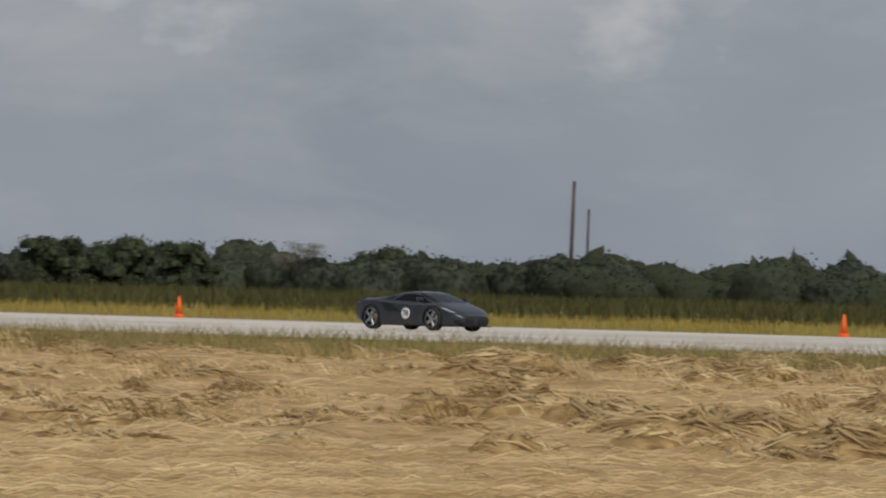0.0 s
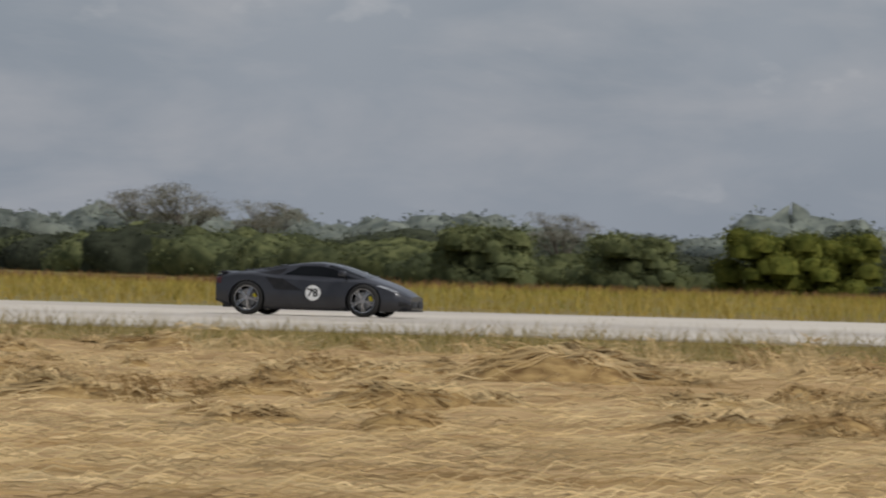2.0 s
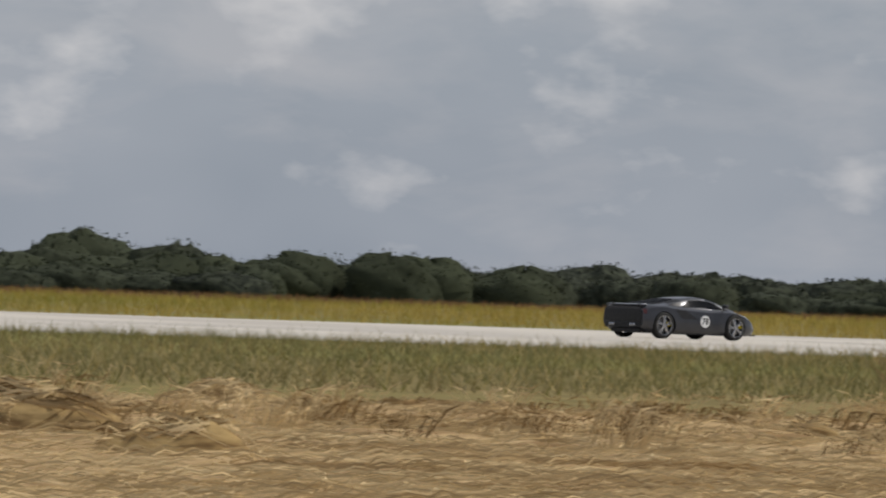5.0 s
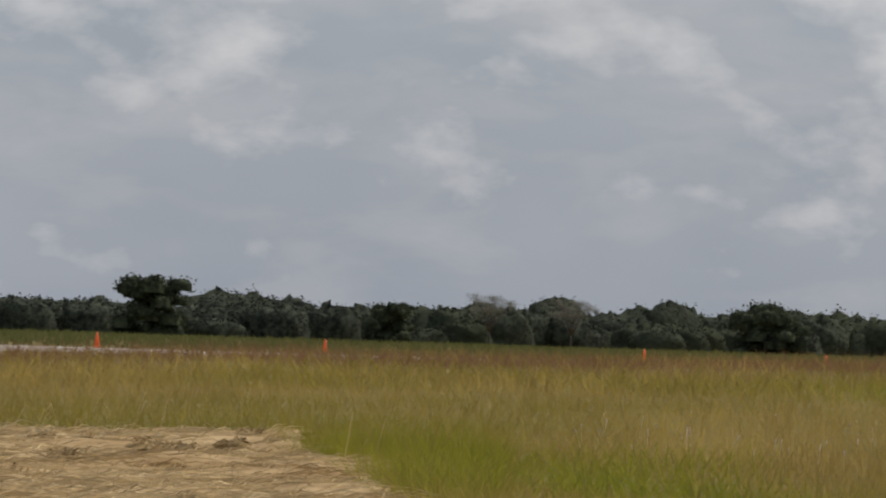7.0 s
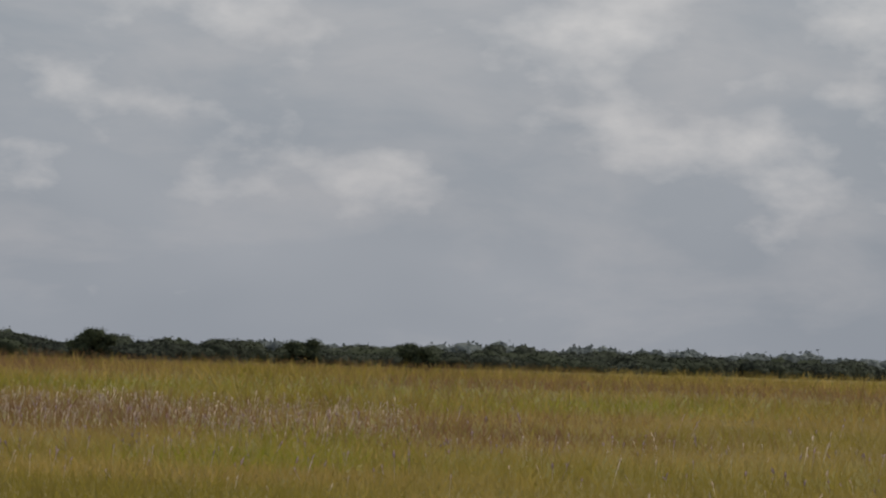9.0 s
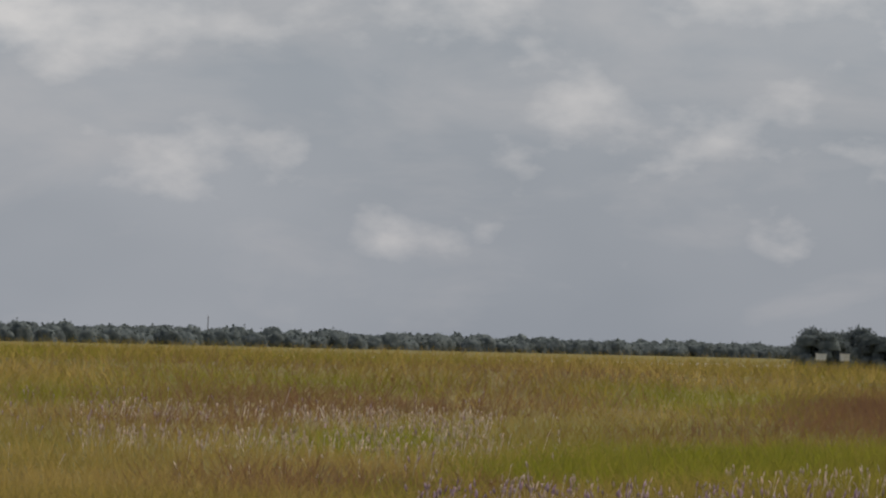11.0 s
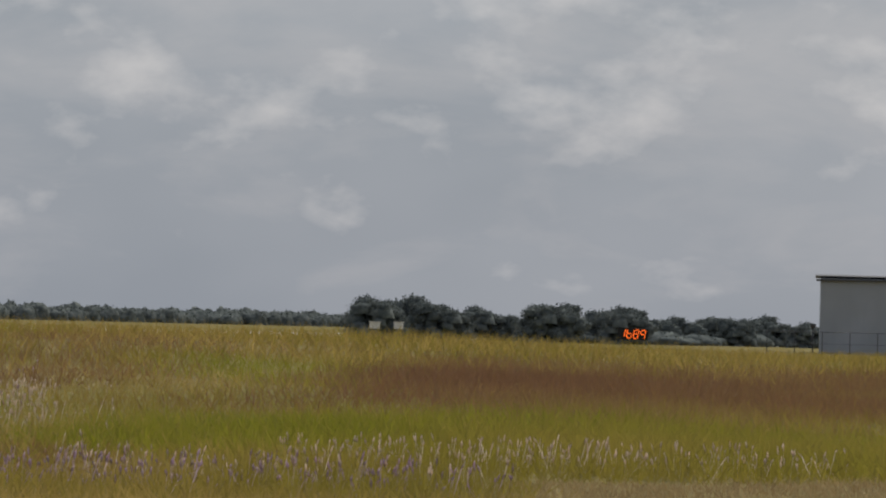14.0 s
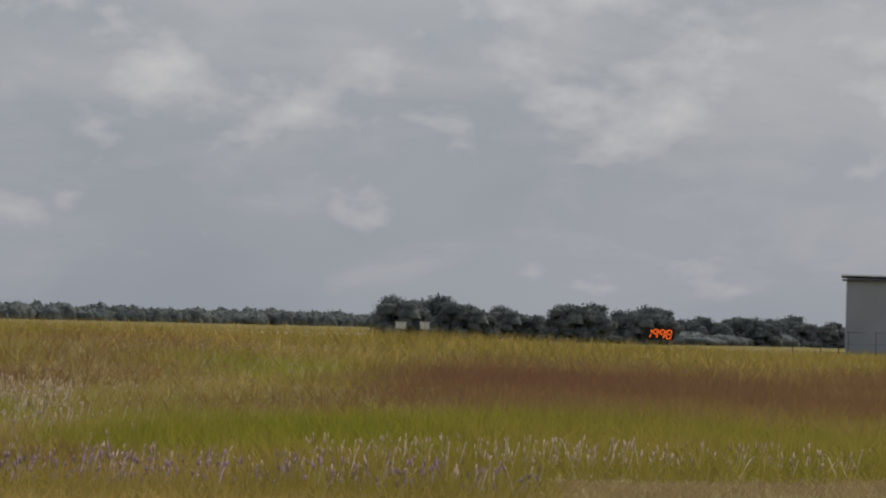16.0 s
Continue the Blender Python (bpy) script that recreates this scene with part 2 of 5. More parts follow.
# dark base holds the cloud shadow over the trees
M_LEAF = leafy(material("dark_tree_leaves", (0.022, 0.028, 0.018), (0.080, 0.094, 0.052), 0.9, scale=1.7, detail=9, island=0.22, spec=0.05), 0.2)
M_LEAFY = leafy(material("yellow_green_leaves", (0.075, 0.090, 0.020), (0.175, 0.180, 0.040), 0.85, scale=1.7, detail=9, island=0.3, spec=0.05), 0.3)
M_LEAFG = leafy(material("grey_brown_twigs", (0.16, 0.155, 0.125), (0.25, 0.235, 0.185), 0.9, scale=0.5, island=0.3), 0.2)
# blue-grey lift puts the distance haze into the leaf colour
M_FAR = leafy(material("haze_tinted_far_leaves", (0.085, 0.100, 0.100), (0.185, 0.205, 0.190), 0.95, scale=0.9, detail=9, island=0.12, spec=0.03), 0.2)
M_BARK = material("grey_bark", (0.06, 0.05, 0.04), (0.13, 0.11, 0.09), 0.95, scale=6, stretch=(1, 1, 0.2), bump=0.6)
M_POLE = material("weathered_pole_wood", (0.055, 0.048, 0.042), (0.11, 0.095, 0.08), 0.9, scale=8, stretch=(1, 1, 0.08), bump=0.4)
M_CONE = material("orange_cone_plastic", (0.85, 0.11, 0.015), (0.92, 0.16, 0.025), 0.55, scale=5, spec=0.4)
M_PAINT = coated(material("satin_charcoal_paint", (0.040, 0.041, 0.047), (0.052, 0.053, 0.060), 0.30, metal=0.6, scale=3, spec=0.4), 0.35, 0.08)
M_BLACK = material("black_trim", (0.008, 0.008, 0.009), (0.016, 0.016, 0.017), 0.5, scale=12)
M_GLASS = material("dark_tinted_glass", (0.004, 0.005, 0.006), (0.007, 0.008, 0.009), 0.10, scale=2, spec=0.12)
M_TYRE = material("tyre_rubber", (0.016, 0.016, 0.016), (0.03, 0.029, 0.028), 0.85, scale=20)
M_RIM = material("satin_alloy", (0.32, 0.32, 0.33), (0.44, 0.44, 0.45), 0.22, metal=1.0, scale=8)
M_CALIPER = material("yellow_caliper", (0.62, 0.50, 0.02), (0.70, 0.58, 0.04), 0.45, scale=8)
M_DISC = material("brake_disc_steel", (0.2, 0.2, 0.2), (0.3, 0.3, 0.3), 0.4, metal=0.9, scale=20)
M_LAMP = material("clear_lamp_cover", (0.22, 0.23, 0.25), (0.36, 0.37, 0.39), 0.12, scale=9, spec=0.8)
M_TAIL = material("dark_red_lamp", (0.05, 0.008, 0.007), (0.09, 0.012, 0.010), 0.2, scale=8, spec=0.6)
M_WHITE = material("white_vinyl", (0.78, 0.78, 0.77), (0.84, 0.84, 0.83), 0.5, scale=6)
M_STEELW = material("chalky_white_tube", (0.55, 0.53, 0.48), (0.78, 0.76, 0.71), 0.5, scale=7, stretch=(1, 1, 0.4), bump=0.1)
M_STEELG = material("dull_grey_tube", (0.11, 0.11, 0.11), (0.20, 0.20, 0.20), 0.55, metal=0.4, scale=7)
M_YELLOW = material("yellow_tube_paint", (0.66, 0.52, 0.02), (0.75, 0.62, 0.06), 0.5, scale=7)
M_CLOTH = material("grey_tarpaulin", (0.12, 0.122, 0.126), (0.21, 0.213, 0.218), 0.8, scale=5, stretch=(3, 3, 0.5), bump=0.3)
M_FOAM = material("black_foam_block", (0.014, 0.014, 0.016), (0.035, 0.035, 0.038), 0.9, scale=9, bump=0.4)
M_METALW = material("grey_corrugated_cladding", (0.33, 0.35, 0.375), (0.40, 0.42, 0.445), 0.6, metal=0.1, scale=0.6, stretch=(1, 1, 0.3), c2=(0.355, 0.375, 0.395), big=0.2)
M_TRIM = material("dark_roof_trim", (0.06, 0.06, 0.06), (0.09, 0.09, 0.09), 0.6, scale=3)
M_RAIL = material("pale_painted_pipe", (0.50, 0.49, 0.46), (0.66, 0.65, 0.62), 0.6, scale=3)
M_SHED = material("white_painted_boxes", (0.62, 0.61, 0.58), (0.78, 0.77, 0.74), 0.7, scale=1.5)
M_LED = glow("orange_led_segments", (1.0, 0.15, 0.012), 1.35)


# ---------------------------------------------------------------- mesh helpers
def part(name, bm, mat, parent=None, label="", smooth=True):
    me = bpy.data.meshes.new(name)
    bm.normal_update()
    bm.to_mesh(me)
    bm.free()
    me.materials.append(mat)
    if smooth:
        me.shade_smooth()
    ob = new(name, me)
    if parent:
        ob.parent = parent
    if label:
        ob["label"] = label
    return ob


def box(bm, size, m=Matrix(), bevel=0.0):
    r = bmesh.ops.create_cube(bm, size=1.0, matrix=m @ Matrix.Diagonal((*size, 1)))
    if bevel:
        edges = list({e for v in r["verts"] for e in v.link_edges})
        bmesh.ops.bevel(bm, geom=edges, offset=bevel, segments=2, affect="EDGES", profile=0.7)
    return bm


def tube(bm, a, b, r0, r1=None, seg=10):
    a, b = Vector(a), Vector(b)
    d = b - a
    m = Matrix.Translation((a + b) / 2) @ d.to_track_quat("Z", "Y").to_matrix().to_4x4()
    bmesh.ops.create_cone(bm, cap_ends=True, segments=seg, radius1=r0, radius2=r0 if r1 is None else r1, depth=d.length, matrix=m)
    return bm


def fast_mesh(name, verts, faces, mat, corners):
    """Mesh from arrays: verts (n,3), faces (m,corners)."""
    me = bpy.data.meshes.new(name)
    verts, faces = np.asarray(verts, np.float32), np.asarray(faces, np.int32)
    n, k = len(verts), len(faces)
    me.vertices.add(n)
    me.vertices.foreach_set("co", verts.ravel())
    me.loops.add(k * corners)
    me.loops.foreach_set("vertex_index", faces.ravel())
    me.polygons.add(k)
    me.polygons.foreach_set("loop_start", np.arange(0, k * corners, corners, dtype=np.int32))
    me.polygons.foreach_set("loop_total", np.full(k, corners, np.int32))
    me.update(calc_edges=True)
    me.materials.append(mat)
    return me


RNG = np.random.default_rng(7)


def lattice(x, y, seed):
    h = (x.astype(np.int64) * 374761393 + y.astype(np.int64) * 668265263 + seed * 1442695041) & 0x7FFFFFFF
    h = ((h ^ (h >> 13)) * 1274126177) & 0x7FFFFFFF
    return ((h ^ (h >> 16)) & 0xFFFF) / 65535.0


def vnoise(x, y, seed=0):
    xi, yi = np.floor(x), np.floor(y)
    u, v = x - xi, y - yi
    u, v = u * u * (3 - 2 * u), v * v * (3 - 2 * v)
    a, b = lattice(xi, yi, seed), lattice(xi + 1, yi, seed)
    c, d = lattice(xi, yi + 1, seed), lattice(xi + 1, yi + 1, seed)
    return (a * (1 - u) + b * u) * (1 - v) + (c * (1 - u) + d * u) * v


def blades(name, x, y, z, height, width, mat, lean=0.25, spread=0.4, facing=None):
    """Tapered, slender grass blades with their feet at x, y, z."""
    n = len(x)
    h = height * (1 + spread * (RNG.random(n) * 2 - 1))
    a = RNG.random(n) * 6.283 if facing is None else facing
    w = width * (0.7 + 0.6 * RNG.random(n)) / 2
    lx, ly = RNG.normal(0, lean, n) * h, RNG.normal(0, lean, n) * h
    cx, cy = np.cos(a) * w, np.sin(a) * w
    v = np.empty((n, 3, 3), np.float32)
    v[:, 0] = np.stack([x - cx, y - cy, z - 0.02], 1)
    v[:, 1] = np.stack([x + cx, y + cy, z - 0.02], 1)
    v[:, 2] = np.stack([x + lx, y + ly, z + h], 1)
    return new(name, fast_mesh(name, v.reshape(-1, 3), np.arange(n * 3).reshape(-1, 3), mat, 3))


def sector(n, az0, az1, d0, d1, power=1.0):
    """Random places in a ring sector about the origin, azimuths clockwise from +y."""
    a = np.radians(az0 + (az1 - az0) * RNG.random(n))
    u = RNG.random(n)
    d = np.sqrt(d0 ** 2 + (d1 ** 2 - d0 ** 2) * u) if power == 2 else d0 * (d1 / d0) ** u
    return d * np.sin(a), d * np.cos(a)


# ---------------------------------------------------------------- ground, runway
def swell(x, y):
    """The low rise of the meadow, which hides the far runway."""
    a, d = np.degrees(np.arctan2(x, y)), np.hypot(x, y)
    top = np.interp(a, [57, 58.6, 59.6, 61, 63, 66, 76, 79.5, 82, 86, 100, 120], [0, 0.14, 0.34, 0.50, 0.62, 0.84, 0.98, 0.96, 0.62, 0.45, 0.3, 0])
    sm = lambda v: v * v * (3 - 2 * v)
    up = np.clip((d - 70) / 170, 0, 1)
    down = np.clip((430 - d) / 110, 0, 1) * np.clip((158 - y) / 30, 0, 1)
    # a shallow hollow before the brush, beyond the runway
    hollow = sm(np.clip((a - 6) / 4, 0, 1)) * sm(np.clip((25 - a) / 4, 0, 1)) * sm(np.clip((y - 285) / 60, 0, 1)) * sm(np.clip((394 - y) / 20, 0, 1))
    return -0.75 * hollow + top * sm(up) * sm(down) + 0.10 * top * (vnoise(x / 18, y / 18, 91) - 0.5) * sm(down)


ring = np.concatenate([[0.0, 10, 25, 40], 50 * (4700 / 50) ** np.linspace(0, 1, 150)])
turn = np.radians(np.concatenate([np.arange(-60, 100, 0.5), np.arange(100, 300, 4.0)]))
R_, T_ = np.meshgrid(ring, turn, indexing="ij")
gx, gy = R_ * np.sin(T_), R_ * np.cos(T_)
idx = np.arange(gx.size).reshape(gx.shape)
nxt = np.roll(idx, -1, axis=1)
quads = np.stack([idx[:-1], nxt[:-1], nxt[1:], idx[1:]], -1).reshape(-1, 4)
gv = np.stack([gx.ravel(), gy.ravel(), swell(gx, gy).ravel()], 1)
me = fast_mesh("ground", gv, quads[:, ::-1], M_FIELD, 4)
me.shade_smooth()
ground = tagged(new("ground", me), "dry grassland swelling gently and reaching the horizon", "ground", kind="structure")

ROAD_NEAR, ROAD_FAR = 164.0, 221.0
bm = bmesh.new()
box(bm, (2400, ROAD_FAR - ROAD_NEAR, 0.3), pose(100, (ROAD_FAR + ROAD_NEAR) / 2, -0.11), 0.02)
road = tagged(part("road", bm, M_ROAD, smooth=False), "wide pale concrete runway crossing the grassland", "runway", kind="structure")
bm = bmesh.new()
box(bm, (2400, 0.45, 0.01), pose(100, ROAD_NEAR + 1.2, 0.047))
tagged(part("edge_line", bm, M_LINE, road, smooth=False))


# ---------------------------------------------------------------- mown hay
def bearing(x, y):
    return np.degrees(np.arctan2(x, y))


def hay_edge(x):
    """The far edge of the mown strip, as y over x."""
    return np.interp(x, [-260, -140, -95, -60, -10, 5, 35, 98, 104, 112], [136, 123, 127, 134, 127, 117, 102, 67, 56, 50])


def in_hay(x, y, margin=0.0):
    d, a = np.hypot(x, y), np.degrees(np.arctan2(x, y))
    return (y < hay_edge(x) - margin) & (a < 61.9 - (d - 84) * 0.0235 + 0.5 * (vnoise(d / 3, d * 0, 17) - 0.5))


def windrow(x, y):
    return 0.5 + 0.5 * np.sin((y + 5.0 * vnoise(x / 16, y / 11, 3)) * 2 * np.pi / 6.5)


def hay_height(x, y):
    big = np.clip(vnoise(x / 3.4, y / 3.0, 8) - 0.45, 0, 1) * 2.0
    lumps = np.clip(vnoise(x / 0.95, y / 1.1, 5) - 0.55, 0, 1) * 2.2
    fine = vnoise(x / 0.22, y / 0.3, 11) - 0.5
    rough = np.clip((np.hypot(x, y) - 64) / 26, 0.25, 1)
    h = 0.05 + (0.12 * big * (0.3 + 0.7 * windrow(x, y)) + 0.12 * lumps) * rough + 0.02 * fine
    return np.maximum(h, 0.0) * np.clip((hay_edge(x) - y) / 9, 0, 1)


az = np.radians(np.arange(-49.5, 62.4, 0.11))
dist = 45 * (215 / 45) ** np.linspace(0, 1, 190)
A, D = np.meshgrid(az, dist, indexing="ij")
gx, gy = D * np.sin(A), D * np.cos(A)
gz = hay_height(gx, gy) + swell(gx, gy) + 0.006
keep = in_hay(gx, gy, -0.5)
idx = np.arange(gx.size).reshape(gx.shape)
quads = np.stack([idx[:-1, :-1], idx[1:, :-1], idx[1:, 1:], idx[:-1, 1:]], -1)[keep[:-1, :-1]]
used = np.unique(quads)
remap = np.zeros(gx.size, np.int64)
remap[used] = np.arange(len(used))
hv = np.stack([gx.ravel(), gy.ravel(), gz.ravel()], 1)[used]
me = fast_mesh("mown_hay", hv, remap[quads.reshape(-1, 4)][:, ::-1], M_HAYBED, 4)
me.shade_smooth()
hay = tagged(new("mown_hay", me), "dry mown hay lying in uneven windrows", "hay", kind="stuff")


def ribbons(name, p, w, mat, label):
    """Narrow two-piece ribbons through three points each, p (n, 3 points, 3)."""
    n = len(p)
    v = np.empty((n, 5, 3), np.float32)
    side = np.zeros((n, 3), np.float32)
    side[:, 1], side[:, 2] = w * 0.5, w
    v[:, 0], v[:, 1] = p[:, 0] - side * 0.5, p[:, 0] + side * 0.5
    v[:, 2], v[:, 3] = p[:, 1] - side * 0.5, p[:, 1] + side * 0.5
    v[:, 4] = p[:, 2]
    base = np.arange(n)[:, None] * 5
    f = np.concatenate([base + np.array([q]) for q in ((0, 2, 3), (0, 3, 1), (2, 4, 3))], 0)
    return tagged(new(name, fast_mesh(name, v.reshape(-1, 3), f, mat, 3)), label, "hay", kind="stuff")


def straws(name, n, d0, d1, length, width, lifted, mat, label, az0=-49):
    x, y = sector(n, az0, 62, d0, d1)
    ok = in_hay(x, y, 0.6)
    x, y = x[ok], y[ok]
    n = len(x)
    flow = np.where(RNG.random(n) < 0.3, RNG.random(n) * 6.28, (vnoise(x / 2.6, y / 4.0, 21) - 0.5) * 2.0 + RNG.normal(0, 0.4, n) - np.arctan2(x, y))
    L = length * (0.5 + RNG.random(n))
    dx, dy = np.cos(flow) * L, np.sin(flow) * L
    lift = np.abs(RNG.normal(0, 0.06, n)) * lifted
    pts = []
    for k, up in ((0.0, 0.012), (0.5, 0.022), (1.0, 0.012)):
        px, py = x + dx * k, y + dy * k
        pts.append(np.stack([px, py, hay_height(px, py) + swell(px, py) + up + lift * (k > 0.2) * (1 - 0.5 * k)], 1))
    return ribbons(name, np.stack(pts, 1), width * (0.6 + 0.8 * RNG.random(n)), mat, label)


straws("hay_stems", 170000, 54, 165, 0.38, 0.009, 0.8, M_STRAW, "loose sun-bleached hay stems tangled over the ground")
straws("bleached_stems", 36000, 62, 140, 0.36, 0.010, 0.5, M_STRAW, "bleached loose stems on the mown corner", az0=38)
straws("standing_stems", 9000, 75, 165, 0.30, 0.007, 5.0, M_STRAW, "stray hay stems standing up from the windrows")

# heaps of raked hay along the windrows
n_h = 5200
hx, hy = sector(n_h, -49, 61.5, 74, 172)
ok = in_hay(hx, hy, 2.5) & (RNG.random(n_h) < 0.12 + 1.1 * windrow(hx, hy) ** 3) & (RNG.random(n_h) < np.clip((np.hypot(hx, hy) - 70) / 22, 0, 1))
hx, hy = hx[ok], hy[ok]
n_h = len(hx)
hw = np.clip(0.42 * np.exp(RNG.normal(0, 0.5, n_h)), 0.15, 1.3) * np.where(bearing(hx, hy) > 38, 0.5, 1.0)
hd = np.minimum(hw * (0.4 + 0.4 * RNG.random(n_h)), 0.5)
hh = np.clip(hw * (0.14 + 0.30 * RNG.random(n_h) ** 1.6), 0.05, 0.28)
edge_ = np.clip((hay_edge(hx) - hy) / 14, 0.35, 1)
hh *= edge_
hr = RNG.normal(-np.arctan2(hx, hy), 0.35, n_h)


def on_heap(k, th, r):
    """The surface of heap k at angle th and radius r."""
    lump = 0.62 + 0.75 * vnoise(np.cos(th) * 1.6 + k * 7.3, np.sin(th) * 1.6 + k * 3.1, 23)
    rr = r * lump
    lx, ly = hw[k] * rr * np.cos(th), hd[k] * rr * np.sin(th)
    crest = 0.65 + 0.75 * vnoise(lx / 0.16 + k * 5.7, ly / 0.16 + k * 1.9, 25)
    z = hh[k] * np.maximum(1 - r ** 2, 0) ** 0.55 * crest
    c, s_ = np.cos(hr[k]), np.sin(hr[k])
    px, py = hx[k] + lx * c - ly * s_, hy[k] + lx * s_ + ly * c
    return np.stack([px, py, hay_height(px, py) + swell(px, py) + z - 0.015], -1)


NU, NV = 14, 5
kk, uu, vv = np.meshgrid(np.arange(n_h), np.arange(NU), np.arange(NV + 1), indexing="ij")
hv = on_heap(kk.ravel(), uu.ravel() * 2 * np.pi / NU, vv.ravel() / NV)
idx = np.arange(len(hv)).reshape(n_h, NU, NV + 1)
nxt = np.roll(idx, -1, axis=1)
hq = np.stack([idx[:, :, :-1], idx[:, :, 1:], nxt[:, :, 1:], nxt[:, :, :-1]], -1).reshape(-1, 4)
tagged(new("hay_heaps", fast_mesh("hay_heaps", hv, hq, M_HEAP, 4)), "ragged heaps of raked hay along the windrows", "hay", kind="stuff")

n_s = 84 * n_h
k = RNG.choice(n_h, n_s, p=hw ** 1.3 / np.sum(hw ** 1.3))
th, r0 = RNG.random(n_s) * 6.283, RNG.random(n_s) * 0.7
lock = vnoise(k * 3.7 + np.cos(th) * 1.4, k * 1.3 + np.sin(th) * 1.4 + r0 * 2, 27)
dth, dr = (lock - 0.5) * 3.6 + RNG.normal(0, 0.25, n_s), 0.15 + 0.55 * RNG.random(n_s)
p0, p1, p2 = on_heap(k, th, r0), on_heap(k, th + dth * 0.5, r0 + dr * 0.5), on_heap(k, th + dth, np.minimum(r0 + dr, 1.15))
p0[:, 2] += 0.01
p1[:, 2] += 0.015 + 0.05 * RNG.random(n_s) ** 2 + 0.04 * lock
p2[:, 2] += 0.005 + 0.06 * RNG.random(n_s) ** 3
half = n_s * 3 // 4
ribbons("heap_stems", np.stack([p0, p1, p2], 1)[:half], 0.009 + 0.014 * RNG.random(half), M_STRAW, "sun-bleached stems draped over the heaps of hay")
# a quarter of the stems browned to imitate shade within the heaps
ribbons("weathered_stems", np.stack([p0, p1, p2], 1)[half:], 0.008 + 0.012 * RNG.random(n_s - half), M_DARKSTEM, "brown stems colouring the shaded gaps in the heaps of hay")


def tufts(name, n, stems, tall, mat, label, near=0.0, seed=0):
    """Ragged tufts of stems that fan out from one foot and droop."""
    x, y = sector(n, -49, 44, 82, 190)
    away = hay_edge(x) - y
    ok = in_hay(x, y, -3.0) & (vnoise(x / 4.5, y / 6.0, 45 + seed) > 0.42) & (RNG.random(n) < np.clip(near + np.exp(-np.abs(away - 6) / 13), 0, 1))
    x, y = x[ok], y[ok]
    k = np.repeat(np.arange(len(x)), stems)
    m = len(k)
    size = tall * (0.5 + RNG.random(len(x)) ** 1.5)
    way = RNG.random(len(x)) * 6.283
    a = way[k] + RNG.normal(0, 1.1, m)
    h = size[k] * (0.45 + 0.75 * RNG.random(m))
    r = h * np.abs(RNG.normal(0.75, 0.5, m))
    fx, fy = x[k] + RNG.normal(0, 0.16, m) * (1 + size[k]), y[k] + RNG.normal(0, 0.12, m)
    pts = []
    for out, up in ((0.0, 0.0), (0.5, 0.85), (1.0, 0.6 + 0.5 * RNG.random(m))):
        px, py = fx + np.cos(a) * r * out, fy + np.sin(a) * r * out
        pts.append(np.stack([px, py, hay_height(fx, fy) + swell(px, py) + h * up], 1))
    return ribbons(name, np.stack(pts, 1), 0.010 + 0.012 * RNG.random(m), mat, label)


tufts("hay_tufts", 3400, 46, 0.27, M_STRAW, "ragged tufts of dry hay standing along the windrows", 0.20)
# brown colour here also supplies the shadowed clumps of the windrows
tufts("brown_tufts", 2600, 40, 0.21, M_DARKSTEM, "brown tufts, partly standing in for shade, between the hay windrows", 0.24, seed=2)


def sheaf(name, az_, d, n, tall, wide, mat, label):
    """A dense upright bunch of uncut stems."""
    x, y = d * math.sin(radians(az_)), d * math.cos(radians(az_))
    fx, fy = x + RNG.normal(0, wide, n), y + RNG.normal(0, wide * 0.7, n)
    h = tall * (0.5 + 0.6 * RNG.random(n)) * np.exp(-((fx - x) / (2.2 * wide)) ** 2)
    lx, ly = RNG.normal(0.12, 0.35, n) * h, RNG.normal(0, 0.3, n) * h
    g = hay_height(fx, fy) + swell(fx, fy)
    pts = [np.stack([fx + lx * k, fy + ly * k, g + h * up], 1) for k, up in ((0, 0), (0.45, 0.6), (1, 1))]
    ob = ribbons(name, np.stack(pts, 1), 0.012 + 0.014 * RNG.random(n), mat, label)
    return ob


for az_, d_, n_, tall_, wide_ in ((-4.63, 89, 420, 0.46, 0.10), (-4.2, 91, 200, 0.30, 0.10), (-21.6, 104, 380, 0.42, 0.16), (-27.9, 76, 420, 0.34, 0.16), (-6.4, 79, 420, 0.22, 0.28), (-6.0, 100, 320, 0.26, 0.2)):
    sheaf("uncut_bunch", az_, d_, n_ * 2 // 3, tall_, wide_, M_DARKSTEM, "upright bunch of brown uncut stems in the hay")
    sheaf("uncut_bunch", az_ + 0.03, d_ - 0.1, n_ * 2 // 3, tall_ * 0.9, wide_, M_STRAW, "pale stems among the brown uncut bunch")


# ---------------------------------------------------------------- grasses
def strew(name, n, x0, x1, y0, y1, height, width, mat, label, keep=None, lean=0.25, spread=0.4):
    x, y = x0 + (x1 - x0) * RNG.random(n), y0 + (y1 - y0) * RNG.random(n)
    if keep is not None:
        ok = keep(x, y)
        x, y = x[ok], y[ok]
    # blades stand in tufts
    ok = vnoise(x / 0.9, y / 2.0, 31) + 0.5 * RNG.random(len(x)) > 0.5
    x, y = x[ok], y[ok]
    h = height * (0.65 + 0.7 * vnoise(x / 6, y / 14, 33))
    ob = blades(name, x, y, swell(x, y), h, width, mat, lean, spread)
    return tagged(ob, label, "grass", kind="stuff")


strew("verge_grass", 200000, -260, 175, 95, 163.2, 0.30, 0.022, M_GREEN, "tan and green rough grass along the runway edge",
      lambda x, y: (y > hay_edge(x) - 7 * vnoise(x / 2.5, y / 5, 37)) & (bearing(x, y) < 42) & (RNG.random(len(x)) < np.interp(bearing(x, y), [-3, 4], [1, 0.3])), lean=0.7)
